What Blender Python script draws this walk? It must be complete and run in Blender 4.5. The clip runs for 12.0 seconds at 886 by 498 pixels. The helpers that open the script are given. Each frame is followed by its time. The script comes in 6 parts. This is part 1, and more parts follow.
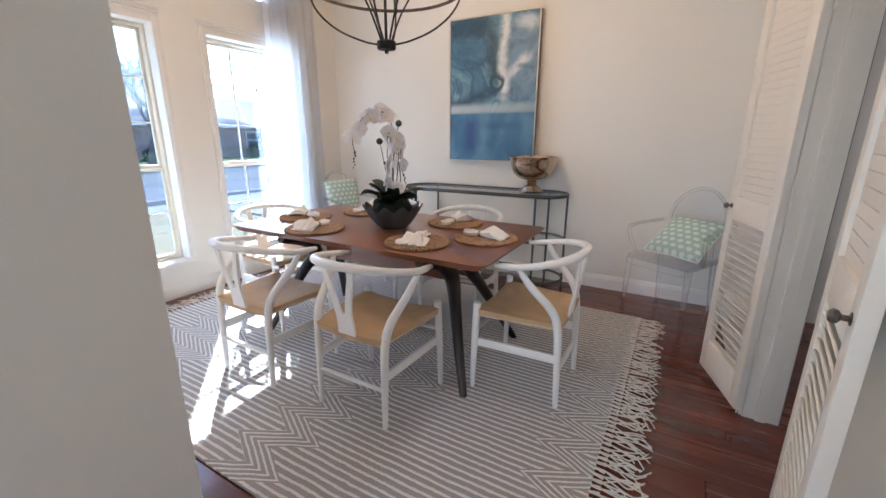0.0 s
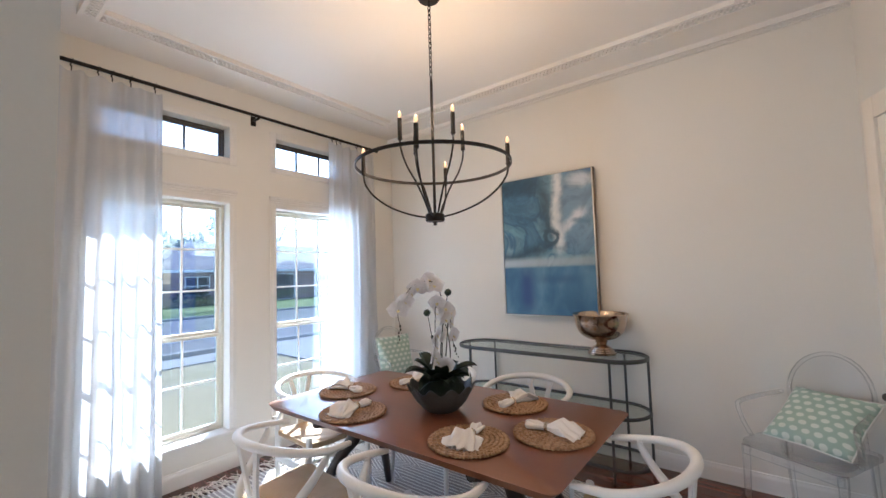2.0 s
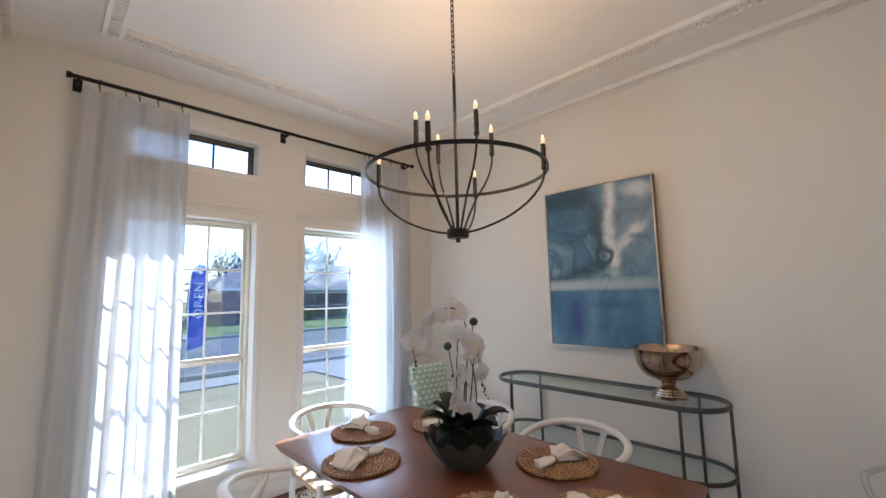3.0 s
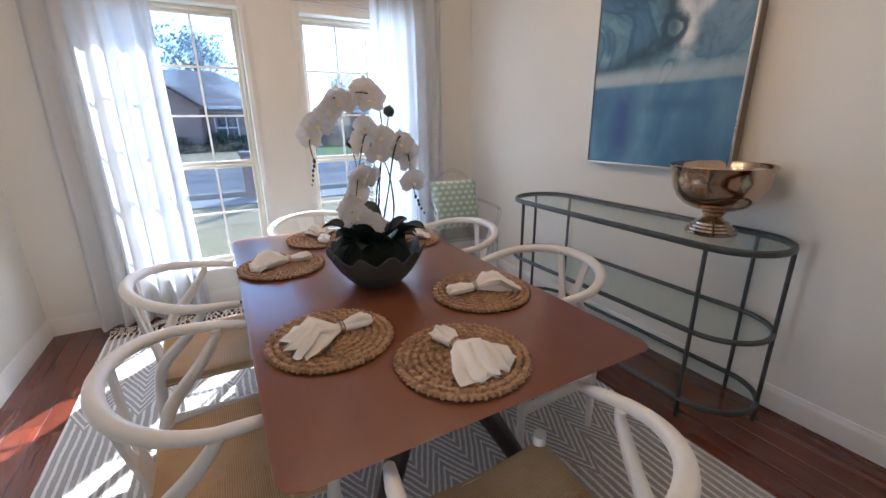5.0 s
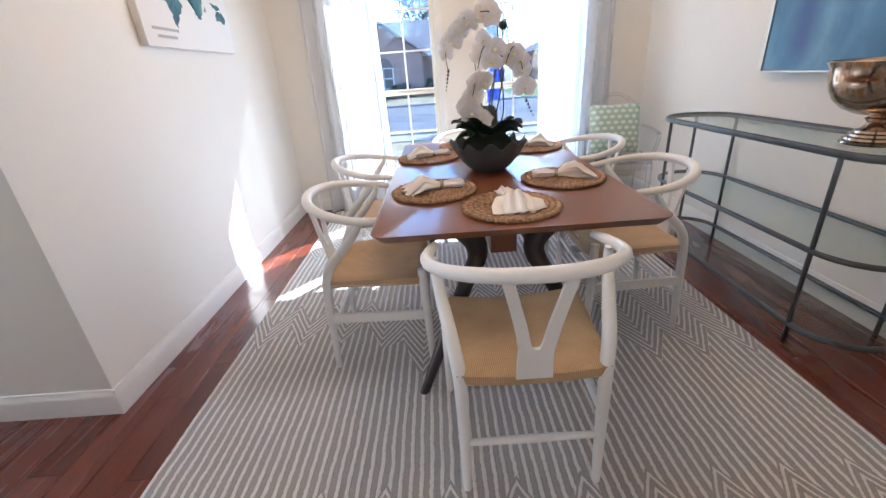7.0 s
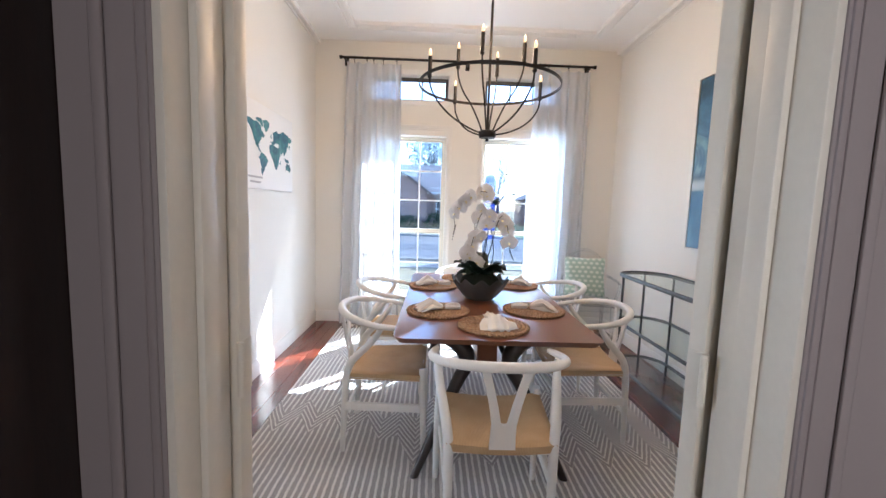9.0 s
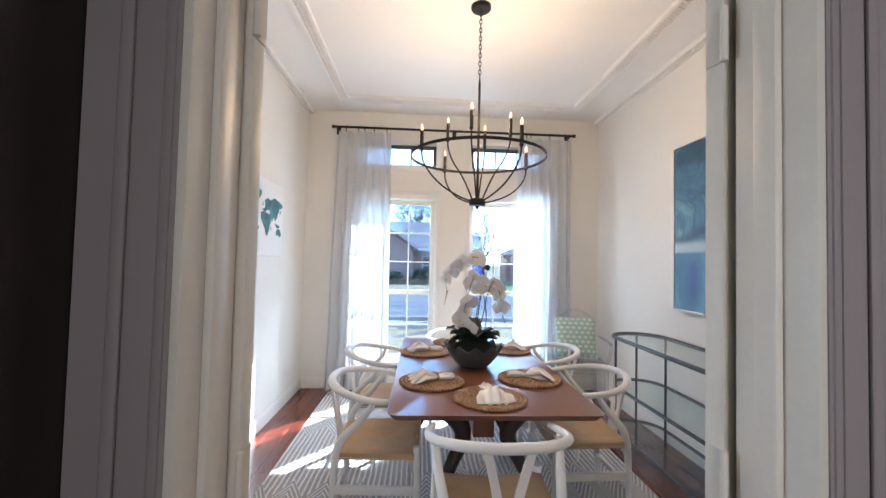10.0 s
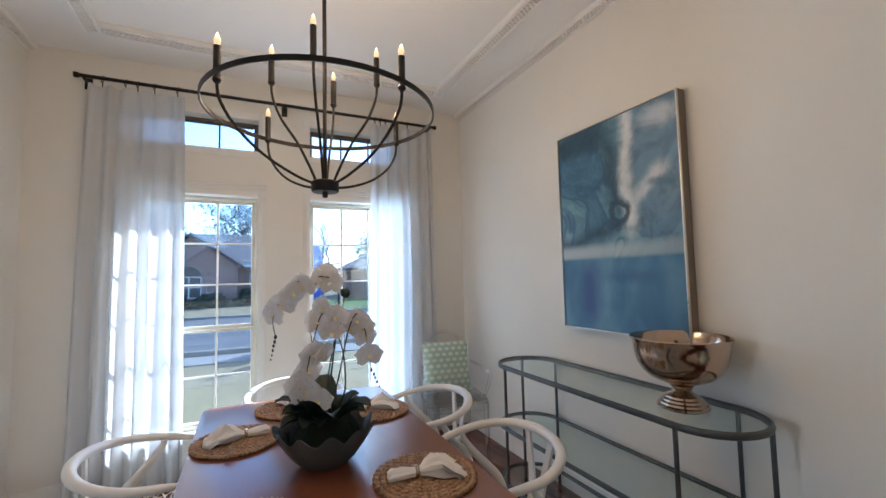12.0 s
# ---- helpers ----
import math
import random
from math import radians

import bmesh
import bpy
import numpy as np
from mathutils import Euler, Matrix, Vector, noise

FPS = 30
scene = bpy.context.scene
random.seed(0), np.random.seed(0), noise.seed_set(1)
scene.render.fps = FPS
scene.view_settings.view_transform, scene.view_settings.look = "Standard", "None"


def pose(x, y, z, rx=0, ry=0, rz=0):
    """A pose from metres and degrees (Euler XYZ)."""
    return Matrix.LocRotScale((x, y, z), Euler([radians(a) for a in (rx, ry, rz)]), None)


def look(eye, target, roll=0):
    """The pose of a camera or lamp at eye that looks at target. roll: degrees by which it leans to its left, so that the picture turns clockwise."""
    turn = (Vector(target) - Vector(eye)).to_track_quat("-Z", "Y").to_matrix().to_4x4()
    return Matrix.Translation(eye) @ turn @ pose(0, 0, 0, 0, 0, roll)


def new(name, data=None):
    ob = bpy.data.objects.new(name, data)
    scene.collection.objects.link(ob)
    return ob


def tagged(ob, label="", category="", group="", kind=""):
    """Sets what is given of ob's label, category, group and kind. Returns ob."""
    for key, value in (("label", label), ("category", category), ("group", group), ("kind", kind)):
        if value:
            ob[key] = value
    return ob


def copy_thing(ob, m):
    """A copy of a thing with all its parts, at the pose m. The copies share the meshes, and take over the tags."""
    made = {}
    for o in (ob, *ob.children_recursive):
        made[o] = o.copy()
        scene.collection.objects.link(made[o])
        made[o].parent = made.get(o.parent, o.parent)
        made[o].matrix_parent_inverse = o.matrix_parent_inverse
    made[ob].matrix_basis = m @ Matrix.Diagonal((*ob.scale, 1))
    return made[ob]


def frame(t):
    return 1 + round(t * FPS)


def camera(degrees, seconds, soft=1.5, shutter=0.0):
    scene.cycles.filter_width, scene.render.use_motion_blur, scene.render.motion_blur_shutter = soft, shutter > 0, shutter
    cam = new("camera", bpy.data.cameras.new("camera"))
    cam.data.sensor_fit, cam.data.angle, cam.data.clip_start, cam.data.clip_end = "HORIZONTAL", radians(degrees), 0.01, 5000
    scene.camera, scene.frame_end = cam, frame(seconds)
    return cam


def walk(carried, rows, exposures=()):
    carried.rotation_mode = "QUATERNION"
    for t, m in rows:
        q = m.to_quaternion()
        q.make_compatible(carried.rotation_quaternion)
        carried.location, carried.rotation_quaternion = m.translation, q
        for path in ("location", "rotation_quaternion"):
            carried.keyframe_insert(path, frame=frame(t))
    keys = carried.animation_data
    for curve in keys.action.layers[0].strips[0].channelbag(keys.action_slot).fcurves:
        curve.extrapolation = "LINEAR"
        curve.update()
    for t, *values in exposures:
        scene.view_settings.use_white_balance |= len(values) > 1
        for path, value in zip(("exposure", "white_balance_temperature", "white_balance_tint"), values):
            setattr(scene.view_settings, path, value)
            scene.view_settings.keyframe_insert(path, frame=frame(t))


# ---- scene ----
cam = camera(95.0, 12.0)
METRES, EYE, TILT, LEAN, TURN = 4.32, 1.28, 0.0, 0.0, 29.7
ROWS = [
    (0.0, 0.0, 0.0, 0.0, 0.04, -15.24, -0.13),
    (0.5, 0.006, -0.015, 0.0034, 1.36, -12.79, -0.36),
    (1.0, 0.0117, -0.0142, 0.0074, 2.95, -8.92, -0.36),
    (1.5, 0.0135, 0.014, 0.0174, 4.99, -3.09, 0.19),
    (2.0, 0.0065, 0.0656, 0.0436, 8.07, 3.5, 1.72),
    (2.5, 0.0049, 0.1088, 0.0526, 13.1, 7.25, 2.3),
    (4.5, 0.1087, 0.2844, 0.0221, 25.67, -7.77, -0.4),
    (5.0, 0.1545, 0.3155, 0.0112, 31.63, -17.4, 0.81),
    (5.5, 0.1786, 0.346, -0.0037, 37.89, -25.08, 1.88),
    (6.0, 0.2054, 0.3534, -0.0118, 46.86, -28.36, 3.46),
    (6.5, 0.2513, 0.3223, -0.0188, 55.6, -27.61, 4.05),
    (8.5, 0.3931, 0.2434, -0.0036, 61.29, -11.54, -1.52),
    (9.0, 0.4052, 0.2173, 0.0098, 59.17, -5.87, -1.93),
    (9.5, 0.4119, 0.207, 0.021, 57.78, -0.98, -1.72),
    (10.0, 0.3998, 0.2094, 0.0249, 57.15, 1.97, -1.35),
    (10.5, 0.3598, 0.2407, 0.0281, 56.91, 4.26, -0.62),
    (11.0, 0.3114, 0.2694, 0.0362, 54.95, 6.18, -0.03),
    (11.5, 0.2581, 0.2948, 0.0408, 46.77, 5.9, 0.75),
    (12.0, 0.2177, 0.3357, 0.0332, 34.8, 3.74, 1.32),
]
walk(cam, [(t, pose(0, 0, EYE, TILT, LEAN, TURN) @ pose(METRES * x, METRES * y, METRES * z, 90 + pitch, roll, yaw)) for t, x, y, z, yaw, pitch, roll in ROWS],
     [(0.0, 3.4, 5200, 8), (1.5, 3.35, 5150, 7), (2.5, 2.9, 5250, 7), (4.5, 2.85, 5150, 8), (5.5, 3.3, 5250, 8), (6.5, 3.65, 5150, 8), (8.5, 3.6, 5150, 8), (10.5, 3.35, 4950, 4), (12.0, 2.85, 5050, 4)])


# ---- world, sun, large lights ----
SUN_TRAVEL = Vector((0.769, -0.639, -0.785)).normalized()
world = bpy.data.worlds.new("world")
scene.world = world
world.use_nodes = True
wn = world.node_tree.nodes
wl = world.node_tree.links
sky = wn.new("ShaderNodeTexSky")
sky.sky_type = "NISHITA"
sky.sun_disc = False
sky.sun_elevation = radians(38.1)
sky.sun_rotation = radians(309.7)
wn["Background"].inputs["Strength"].default_value = 0.15
wl.new(sky.outputs[0], wn["Background"].inputs["Color"])

sun = new("sun", bpy.data.lights.new("sun", "SUN"))
sun.data.energy = 2.9
sun.data.angle = radians(0.53)
sun.data.color = (1.0, 0.93, 0.83)
sun.matrix_world = look((-20, 17, 25), Vector((-20, 17, 25)) + SUN_TRAVEL)


def window_light(y0, y1, z0, z1, watts):
    """The sky's light, standing in a window's opening."""
    data = bpy.data.lights.new("sky_light", "AREA")
    data.shape, data.size, data.size_y = "RECTANGLE", y1 - y0, z1 - z0
    data.energy, data.color = watts, (0.86, 0.93, 1.0)
    lamp = new("sky_light", data)
    yc, zc = (y0 + y1) / 2, (z0 + z1) / 2
    lamp.matrix_world = look((-3.66, yc, zc), (-3.0, yc, zc))
    return lamp


window_light(0.97, 1.22, 0.36, 2.06, 0.35)
window_light(2.74, 3.01, 0.36, 2.06, 3.4)
# fill lamp in an invented entry opening, to brighten the north wall
entry_fill = new("entry_fill_light", bpy.data.lights.new("entry_fill_light", "AREA"))
entry_fill.data.shape, entry_fill.data.size, entry_fill.data.size_y = "RECTANGLE", 0.2, 1.9
entry_fill.data.energy, entry_fill.data.color = 1.5, (1.0, 0.93, 0.86)
entry_fill.data.spread = radians(115)
entry_fill.matrix_world = look((-0.69, -2.29, 1.35), (-1.2, 3.6, 0.9))

# ---- materials ----


def nodes_of(name):
    m = bpy.data.materials.new(name)
    m.use_nodes = True
    t = m.node_tree
    return m, t, t.nodes["Principled BSDF"]


def texco(t, kind="Object"):
    return t.nodes.new("ShaderNodeTexCoord").outputs[kind]


def mapped(t, scale=(1, 1, 1), kind="Object", rot=(0, 0, 0)):
    mp = t.nodes.new("ShaderNodeMapping")
    mp.inputs["Scale"].default_value = scale
    mp.inputs["Rotation"].default_value = [radians(a) for a in rot]
    t.links.new(texco(t, kind), mp.inputs["Vector"])
    return mp.outputs[0]


def noise_tex(t, vec, scale, detail=4.0, rough=0.55, distort=0.0):
    n = t.nodes.new("ShaderNodeTexNoise")
    n.inputs["Scale"].default_value = scale
    n.inputs["Detail"].default_value = detail
    n.inputs["Roughness"].default_value = rough
    n.inputs["Distortion"].default_value = distort
    t.links.new(vec, n.inputs["Vector"])
    return n.outputs["Fac"]


def ramp(t, fac, stops, interp="LINEAR"):
    r = t.nodes.new("ShaderNodeValToRGB")
    r.color_ramp.interpolation = interp
    e = r.color_ramp.elements
    while len(e) < len(stops):
        e.new(0.5)
    for el, (p, c) in zip(e, stops):
        el.position = p
        el.color = (*c, 1) if len(c) == 3 else c
    t.links.new(fac, r.inputs[0])
    return r.outputs[0]


def maths(t, op, a, b=None, c=None):
    n = t.nodes.new("ShaderNodeMath")
    n.operation = op
    for i, v in enumerate((a, b, c)):
        if v is None:
            continue
        if isinstance(v, (int, float)):
            n.inputs[i].default_value = v
        else:
            t.links.new(v, n.inputs[i])
    return n.outputs[0]


def mix(t, fac, a, b, blend="MIX"):
    n = t.nodes.new("ShaderNodeMix")
    n.data_type = "RGBA"
    n.blend_type = blend
    for sock, v in ((n.inputs[0], fac), (n.inputs[6], a), (n.inputs[7], b)):
        if isinstance(v, (int, float)):
            sock.default_value = v
        elif isinstance(v, tuple):
            sock.default_value = (*v, 1) if len(v) == 3 else v
        else:
            t.links.new(v, sock)
    return n.outputs[2]


def bump(t, b, height, strength=0.3, distance=0.002):
    n = t.nodes.new("ShaderNodeBump")
    n.inputs["Strength"].default_value = strength
    n.inputs["Distance"].default_value = distance
    t.links.new(height, n.inputs["Height"])
    t.links.new(n.outputs[0], b.inputs["Normal"])


def shade(c, k):
    return tuple(min(1.0, v * k) for v in c)


def plain(name, color, rough=0.5, metal=0.0, vary=0.08, scale=3.0, grain=60.0, relief=0.15, deep=0.001, spec=0.5):
    """Paint, metal or plastic with soft stains, a fine grain and uneven gloss."""
    m, t, b = nodes_of(name)
    v = texco(t)
    big = noise_tex(t, v, scale, 5.0)
    fine = noise_tex(t, v, grain, 3.0)
    col = ramp(t, big, [(0.3, shade(color, 1 - vary)), (0.7, shade(color, 1 + vary))])
    col = mix(t, 0.25, col, ramp(t, fine, [(0.35, shade(color, 1 - vary)), (0.65, shade(color, 1 + vary))]))
    t.links.new(col, b.inputs["Base Color"])
    t.links.new(ramp(t, big, [(0.3, (rough * 0.88,) * 3), (0.7, (min(1, rough * 1.12),) * 3)]), b.inputs["Roughness"])
    b.inputs["Metallic"].default_value = metal
    b.inputs["Specular IOR Level"].default_value = spec
    bump(t, b, fine, relief, deep)
    return m


def wood(name, dark, light, axis=0, rough=0.35, coat=0.0, stretch=0.06, scale=9.0, random_shift=False, spread=0.0, pore=0.35, relief=0.12):
    m, t, b = nodes_of(name)
    sc = [1.0, 1.0, 1.0]
    sc[axis] = stretch
    vec = mapped(t, tuple(sc))
    if random_shift:
        info = t.nodes.new("ShaderNodeObjectInfo")
        add = t.nodes.new("ShaderNodeVectorMath")
        add.operation = "ADD"
        comb = t.nodes.new("ShaderNodeCombineXYZ")
        for i in range(3):
            t.links.new(maths(t, "MULTIPLY", info.outputs["Random"], 37.0 + 11 * i), comb.inputs[i])
        t.links.new(vec, add.inputs[0])
        t.links.new(comb.outputs[0], add.inputs[1])
        vec = add.outputs[0]
    rings = noise_tex(t, vec, scale, 6.0, 0.6, 1.2)
    pores = noise_tex(t, vec, scale * 14, 3.0, 0.7)
    col = ramp(t, rings, [(0.3, dark), (0.5, tuple((a + c) / 2 for a, c in zip(dark, light))), (0.72, light)])
    col = mix(t, pore, col, ramp(t, pores, [(0.35, shade(dark, 0.8)), (0.6, light)]))
    if random_shift and spread:
        col = mix(t, maths(t, "MULTIPLY", info.outputs["Random"], spread), col, shade(dark, 0.55), "MIX")
    t.links.new(col, b.inputs["Base Color"])
    b.inputs["Roughness"].default_value = rough
    if relief > 0.05:
        t.links.new(ramp(t, rings, [(0.3, (rough * 0.85,) * 3), (0.7, (rough * 1.15,) * 3)]), b.inputs["Roughness"])
    b.inputs["Coat Weight"].default_value = coat
    b.inputs["Coat Roughness"].default_value = 0.12
    bump(t, b, pores, relief, 0.0006)
    return m


def glassy(name, tint, rough=0.02, ior=1.45, clear=0.0):
    """Glass; clear: the share that simply lets light through, as thin panes do."""
    m, t, b = nodes_of(name)
    b.inputs["Base Color"].default_value = (*tint, 1)
    b.inputs["Transmission Weight"].default_value = 1.0
    b.inputs["Roughness"].default_value = rough
    b.inputs["IOR"].default_value = ior
    if clear:
        tr = t.nodes.new("ShaderNodeBsdfTransparent")
        tr.inputs[0].default_value = (*tint, 1)
        mx = t.nodes.new("ShaderNodeMixShader")
        mx.inputs[0].default_value = clear
        t.links.new(b.outputs[0], mx.inputs[1])
        t.links.new(tr.outputs[0], mx.inputs[2])
        t.links.new(mx.outputs[0], t.nodes["Material Output"].inputs[0])
    return m


def thin_glass(name, tint):
    """A thin sheet of glass: clear, with a mirror gloss that grows at a slant."""
    m, t, b = nodes_of(name)
    tr = t.nodes.new("ShaderNodeBsdfTransparent")
    tr.inputs[0].default_value = (*tint, 1)
    gl = t.nodes.new("ShaderNodeBsdfGlossy")
    gl.inputs["Roughness"].default_value = 0.03
    lw = t.nodes.new("ShaderNodeLayerWeight")
    gloss = maths(t, "MULTIPLY_ADD", maths(t, "POWER", lw.outputs["Facing"], 4.0), 0.4, 0.03)
    mx = t.nodes.new("ShaderNodeMixShader")
    t.links.new(gloss, mx.inputs[0])
    t.links.new(tr.outputs[0], mx.inputs[1])
    t.links.new(gl.outputs[0], mx.inputs[2])
    t.links.new(mx.outputs[0], t.nodes["Material Output"].inputs[0])
    return m


WALL = plain("wall_paint", (0.80, 0.775, 0.715), 0.7, vary=0.025, scale=1.3, grain=220, relief=0.12, deep=0.0008)
# mauve hall paint, with the hall's dimness worked into its dark value
HALL_SHADED = plain("hall_paint_shaded", (0.34, 0.295, 0.295), 0.7, vary=0.03, scale=1.3, grain=220, relief=0.12, deep=0.0008)
CEIL = plain("ceiling_paint", (0.86, 0.835, 0.795), 0.8, vary=0.02, scale=1.5, grain=160, relief=0.2, deep=0.001)
TRIM = plain("trim_paint", (0.80, 0.78, 0.74), 0.4, vary=0.03, scale=4, grain=90, relief=0.08)
DOORPAINT = plain("door_paint", (0.80, 0.75, 0.66), 0.42, vary=0.04, scale=5, grain=80, relief=0.12)
SASH = plain("sash_paint", (0.70, 0.66, 0.56), 0.45, vary=0.05, scale=5, grain=80)
DARKSASH = plain("dark_sash", (0.10, 0.09, 0.08), 0.5, vary=0.1)
BLACK = plain("black_iron", (0.025, 0.022, 0.02), 0.45, 0.7, vary=0.3, scale=20, grain=200, relief=0.25)
GREYMETAL = plain("grey_iron", (0.11, 0.115, 0.115), 0.42, 0.8, vary=0.25, scale=14, grain=150, relief=0.2)
CHAIRWHITE = plain("chair_lacquer", (0.80, 0.79, 0.77), 0.32, vary=0.03, scale=6, grain=70, relief=0.08)
WALNUT = wood("walnut_top", (0.170, 0.058, 0.026), (0.205, 0.073, 0.033), 0, 0.3, 0.45, 0.05, 6, pore=0.12, relief=0.0)
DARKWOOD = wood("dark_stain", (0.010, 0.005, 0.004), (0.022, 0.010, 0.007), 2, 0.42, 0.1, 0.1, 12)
CHERRY = wood("cherry_floor", (0.095, 0.018, 0.009), (0.18, 0.04, 0.017), 0, 0.26, 0.4, 0.07, 9, True, 0.5, 0.2)
SUBFLOOR = plain("subfloor", (0.03, 0.012, 0.008), 0.8)
PANE = glassy("window_pane", (0.52, 0.555, 0.60), 0.0, 1.45, 0.9)
SHELFGLASS = thin_glass("shelf_glass", (0.93, 0.965, 0.95))
ACRYLIC = glassy("clear_acrylic", (0.975, 0.982, 0.99), 0.01, 1.4, 0.66)
SILVER = plain("polished_silver", (0.55, 0.42, 0.315), 0.12, 1.0, vary=0.05, scale=8, grain=40, relief=0.02)
CHROME = plain("brushed_frame", (0.74, 0.72, 0.68), 0.3, 1.0, vary=0.05)

# ---- building blocks ----


def part(name, bm, material, parent=None, label="", smooth=40):
    """Links a bmesh as one mesh object, under a thing or a part."""
    bmesh.ops.recalc_face_normals(bm, faces=bm.faces)
    me = bpy.data.meshes.new(name)
    bm.to_mesh(me)
    bm.free()
    for m in material if isinstance(material, (list, tuple)) else (material,):
        me.materials.append(m)
    if smooth:
        me.polygons.foreach_set("use_smooth", [True] * len(me.polygons))
        me.set_sharp_from_angle(angle=radians(smooth))
    ob = new(name, me)
    if parent:
        ob.parent = parent
    if label:
        tagged(ob, label)
    return ob


def thing(name, label, category, group="", at=None):
    e = tagged(new(name), label, category, group)
    e.empty_display_size = 0.1
    if at is not None:
        e.matrix_world = at
    return e


def structure(name, bm, material, label, category="", smooth=40):
    return tagged(part(name, bm, material, None, "", smooth), label, category or name.split("_")[0], kind="structure")


def box(bm, x0, x1, y0, y1, z0, z1, bevel=0.0, seg=2, mat=0):
    vs = [bm.verts.new((x, y, z)) for x in (x0, x1) for y in (y0, y1) for z in (z0, z1)]
    fs = [bm.faces.new([vs[i] for i in q]) for q in ((0, 1, 3, 2), (4, 6, 7, 5), (0, 4, 5, 1), (2, 3, 7, 6), (0, 2, 6, 4), (1, 5, 7, 3))]
    for f in fs:
        f.material_index = mat
    if bevel:
        es = list({e for f in fs for e in f.edges})
        bmesh.ops.bevel(bm, geom=es, offset=bevel, segments=seg, profile=0.5, affect="EDGES")
    return vs


def tube(bm, pts, r, n=10, up=(0, 0, 1), flat=(1.0, 1.0), closed=False, mat=0):
    """A round or oval bar along points; r is one radius or one a point; flat scales it across and along up."""
    pts = [Vector(p) for p in pts]
    rs = r if isinstance(r, (list, tuple)) else [r] * len(pts)
    rings = []
    last = None
    for i, p in enumerate(pts):
        if closed:
            d = pts[(i + 1) % len(pts)] - pts[i - 1]
        else:
            d = pts[min(i + 1, len(pts) - 1)] - pts[max(i - 1, 0)]
        d.normalize()
        u = Vector(up) if last is None else last
        s = d.cross(u)
        if s.length < 1e-4:
            s = d.cross(Vector((1, 0, 0.01)))
        s.normalize()
        w = s.cross(d).normalized()
        last = w if abs(d.dot(Vector(up))) > 0.92 or last is not None and up is None else Vector(up)
        rings.append([bm.verts.new(p + rs[i] * (flat[0] * math.cos(a) * s + flat[1] * math.sin(a) * w)) for a in (2 * math.pi * k / n for k in range(n))])
    for i in range(len(rings) - (0 if closed else 1)):
        a, b = rings[i], rings[(i + 1) % len(rings)]
        for k in range(n):
            bm.faces.new((a[k], a[(k + 1) % n], b[(k + 1) % n], b[k])).material_index = mat
    if not closed:
        bm.faces.new(rings[0]).material_index = mat
        bm.faces.new(rings[-1]).material_index = mat
    return rings


def smoothed(pts, per=6):
    """Points of a soft curve through the given ones."""
    pts = [Vector(p) for p in pts]
    out = []
    for i in range(len(pts) - 1):
        p0, p1, p2, p3 = pts[max(i - 1, 0)], pts[i], pts[i + 1], pts[min(i + 2, len(pts) - 1)]
        for k in range(per):
            s = k / per
            out.append(0.5 * (2 * p1 + (p2 - p0) * s + (2 * p0 - 5 * p1 + 4 * p2 - p3) * s * s + (3 * p1 - p0 - 3 * p2 + p3) * s ** 3))
    return out + [pts[-1]]


def lathe(bm, profile, n=32, at=(0, 0, 0), wave=None):
    """Turns (radius, height) pairs round the upright axis."""
    rings = []
    for i, (r, z) in enumerate(profile):
        ring = []
        for k in range(n):
            a = 2 * math.pi * k / n
            rr, zz = (r, z) if wave is None else wave(r, z, a, i)
            ring.append(bm.verts.new((at[0] + rr * math.cos(a), at[1] + rr * math.sin(a), at[2] + zz)))
        rings.append(ring)
    for a, b in zip(rings, rings[1:]):
        for k in range(n):
            bm.faces.new((a[k], a[(k + 1) % n], b[(k + 1) % n], b[k]))
    return rings


def slab(bm, outline, z0, z1, inset=0.0, bevel=0.0):
    """An upright prism on an outline; inset: how much smaller its underside is."""
    c = Vector((sum(p[0] for p in outline) / len(outline), sum(p[1] for p in outline) / len(outline)))
    lo = []
    for p in outline:
        q = Vector(p)
        q = q + (c - q).normalized() * inset
        lo.append(bm.verts.new((q.x, q.y, z0)))
    hi = [bm.verts.new((p[0], p[1], z1)) for p in outline]
    n = len(outline)
    for i in range(n):
        bm.faces.new((lo[i], lo[(i + 1) % n], hi[(i + 1) % n], hi[i]))
    bm.faces.new(lo)
    top = bm.faces.new(hi)
    if bevel:
        bmesh.ops.bevel(bm, geom=list(top.edges), offset=bevel, segments=2, profile=0.5, affect="EDGES")


def rounded(x0, x1, y0, y1, r, n=6):
    out = []
    for cx, cy, a0 in ((x1 - r, y1 - r, 0), (x0 + r, y1 - r, 90), (x0 + r, y0 + r, 180), (x1 - r, y0 + r, 270)):
        for k in range(n + 1):
            a = radians(a0 + 90 * k / n)
            out.append((cx + r * math.cos(a), cy + r * math.sin(a)))
    return out


# ---- the rooms ----
XW, XE, YS, YN, ZC = -3.47, 0.42, 0.365, 3.652, 3.05
bm = bmesh.new()
box(bm, XW, 2.7, -2.3, YN, -0.2, -0.012)
FLOOR = structure("floor", bm, SUBFLOOR, "dark cherry hardwood plank floor", "floor")

# west wall with two tall windows, each with a low transom over it
WINS = ((0.96, 1.79), (2.19, 3.02))
Z_SILL, Z_HEAD, Z_T0, Z_T1 = 0.30, 2.09, 2.46, 2.72
bm = bmesh.new()
OUT = XW - 0.22
for y0, y1 in ((-2.4, WINS[0][0]), (WINS[0][1], WINS[1][0]), (WINS[1][1], YN + 0.15)):
    box(bm, OUT, XW, y0, y1, -0.3, ZC + 0.1)
for y0, y1 in WINS:
    box(bm, OUT, XW, y0, y1, -0.3, Z_SILL)
    box(bm, OUT, XW, y0, y1, Z_HEAD, Z_T0)
    box(bm, OUT, XW, y0, y1, Z_T1, ZC + 0.1)
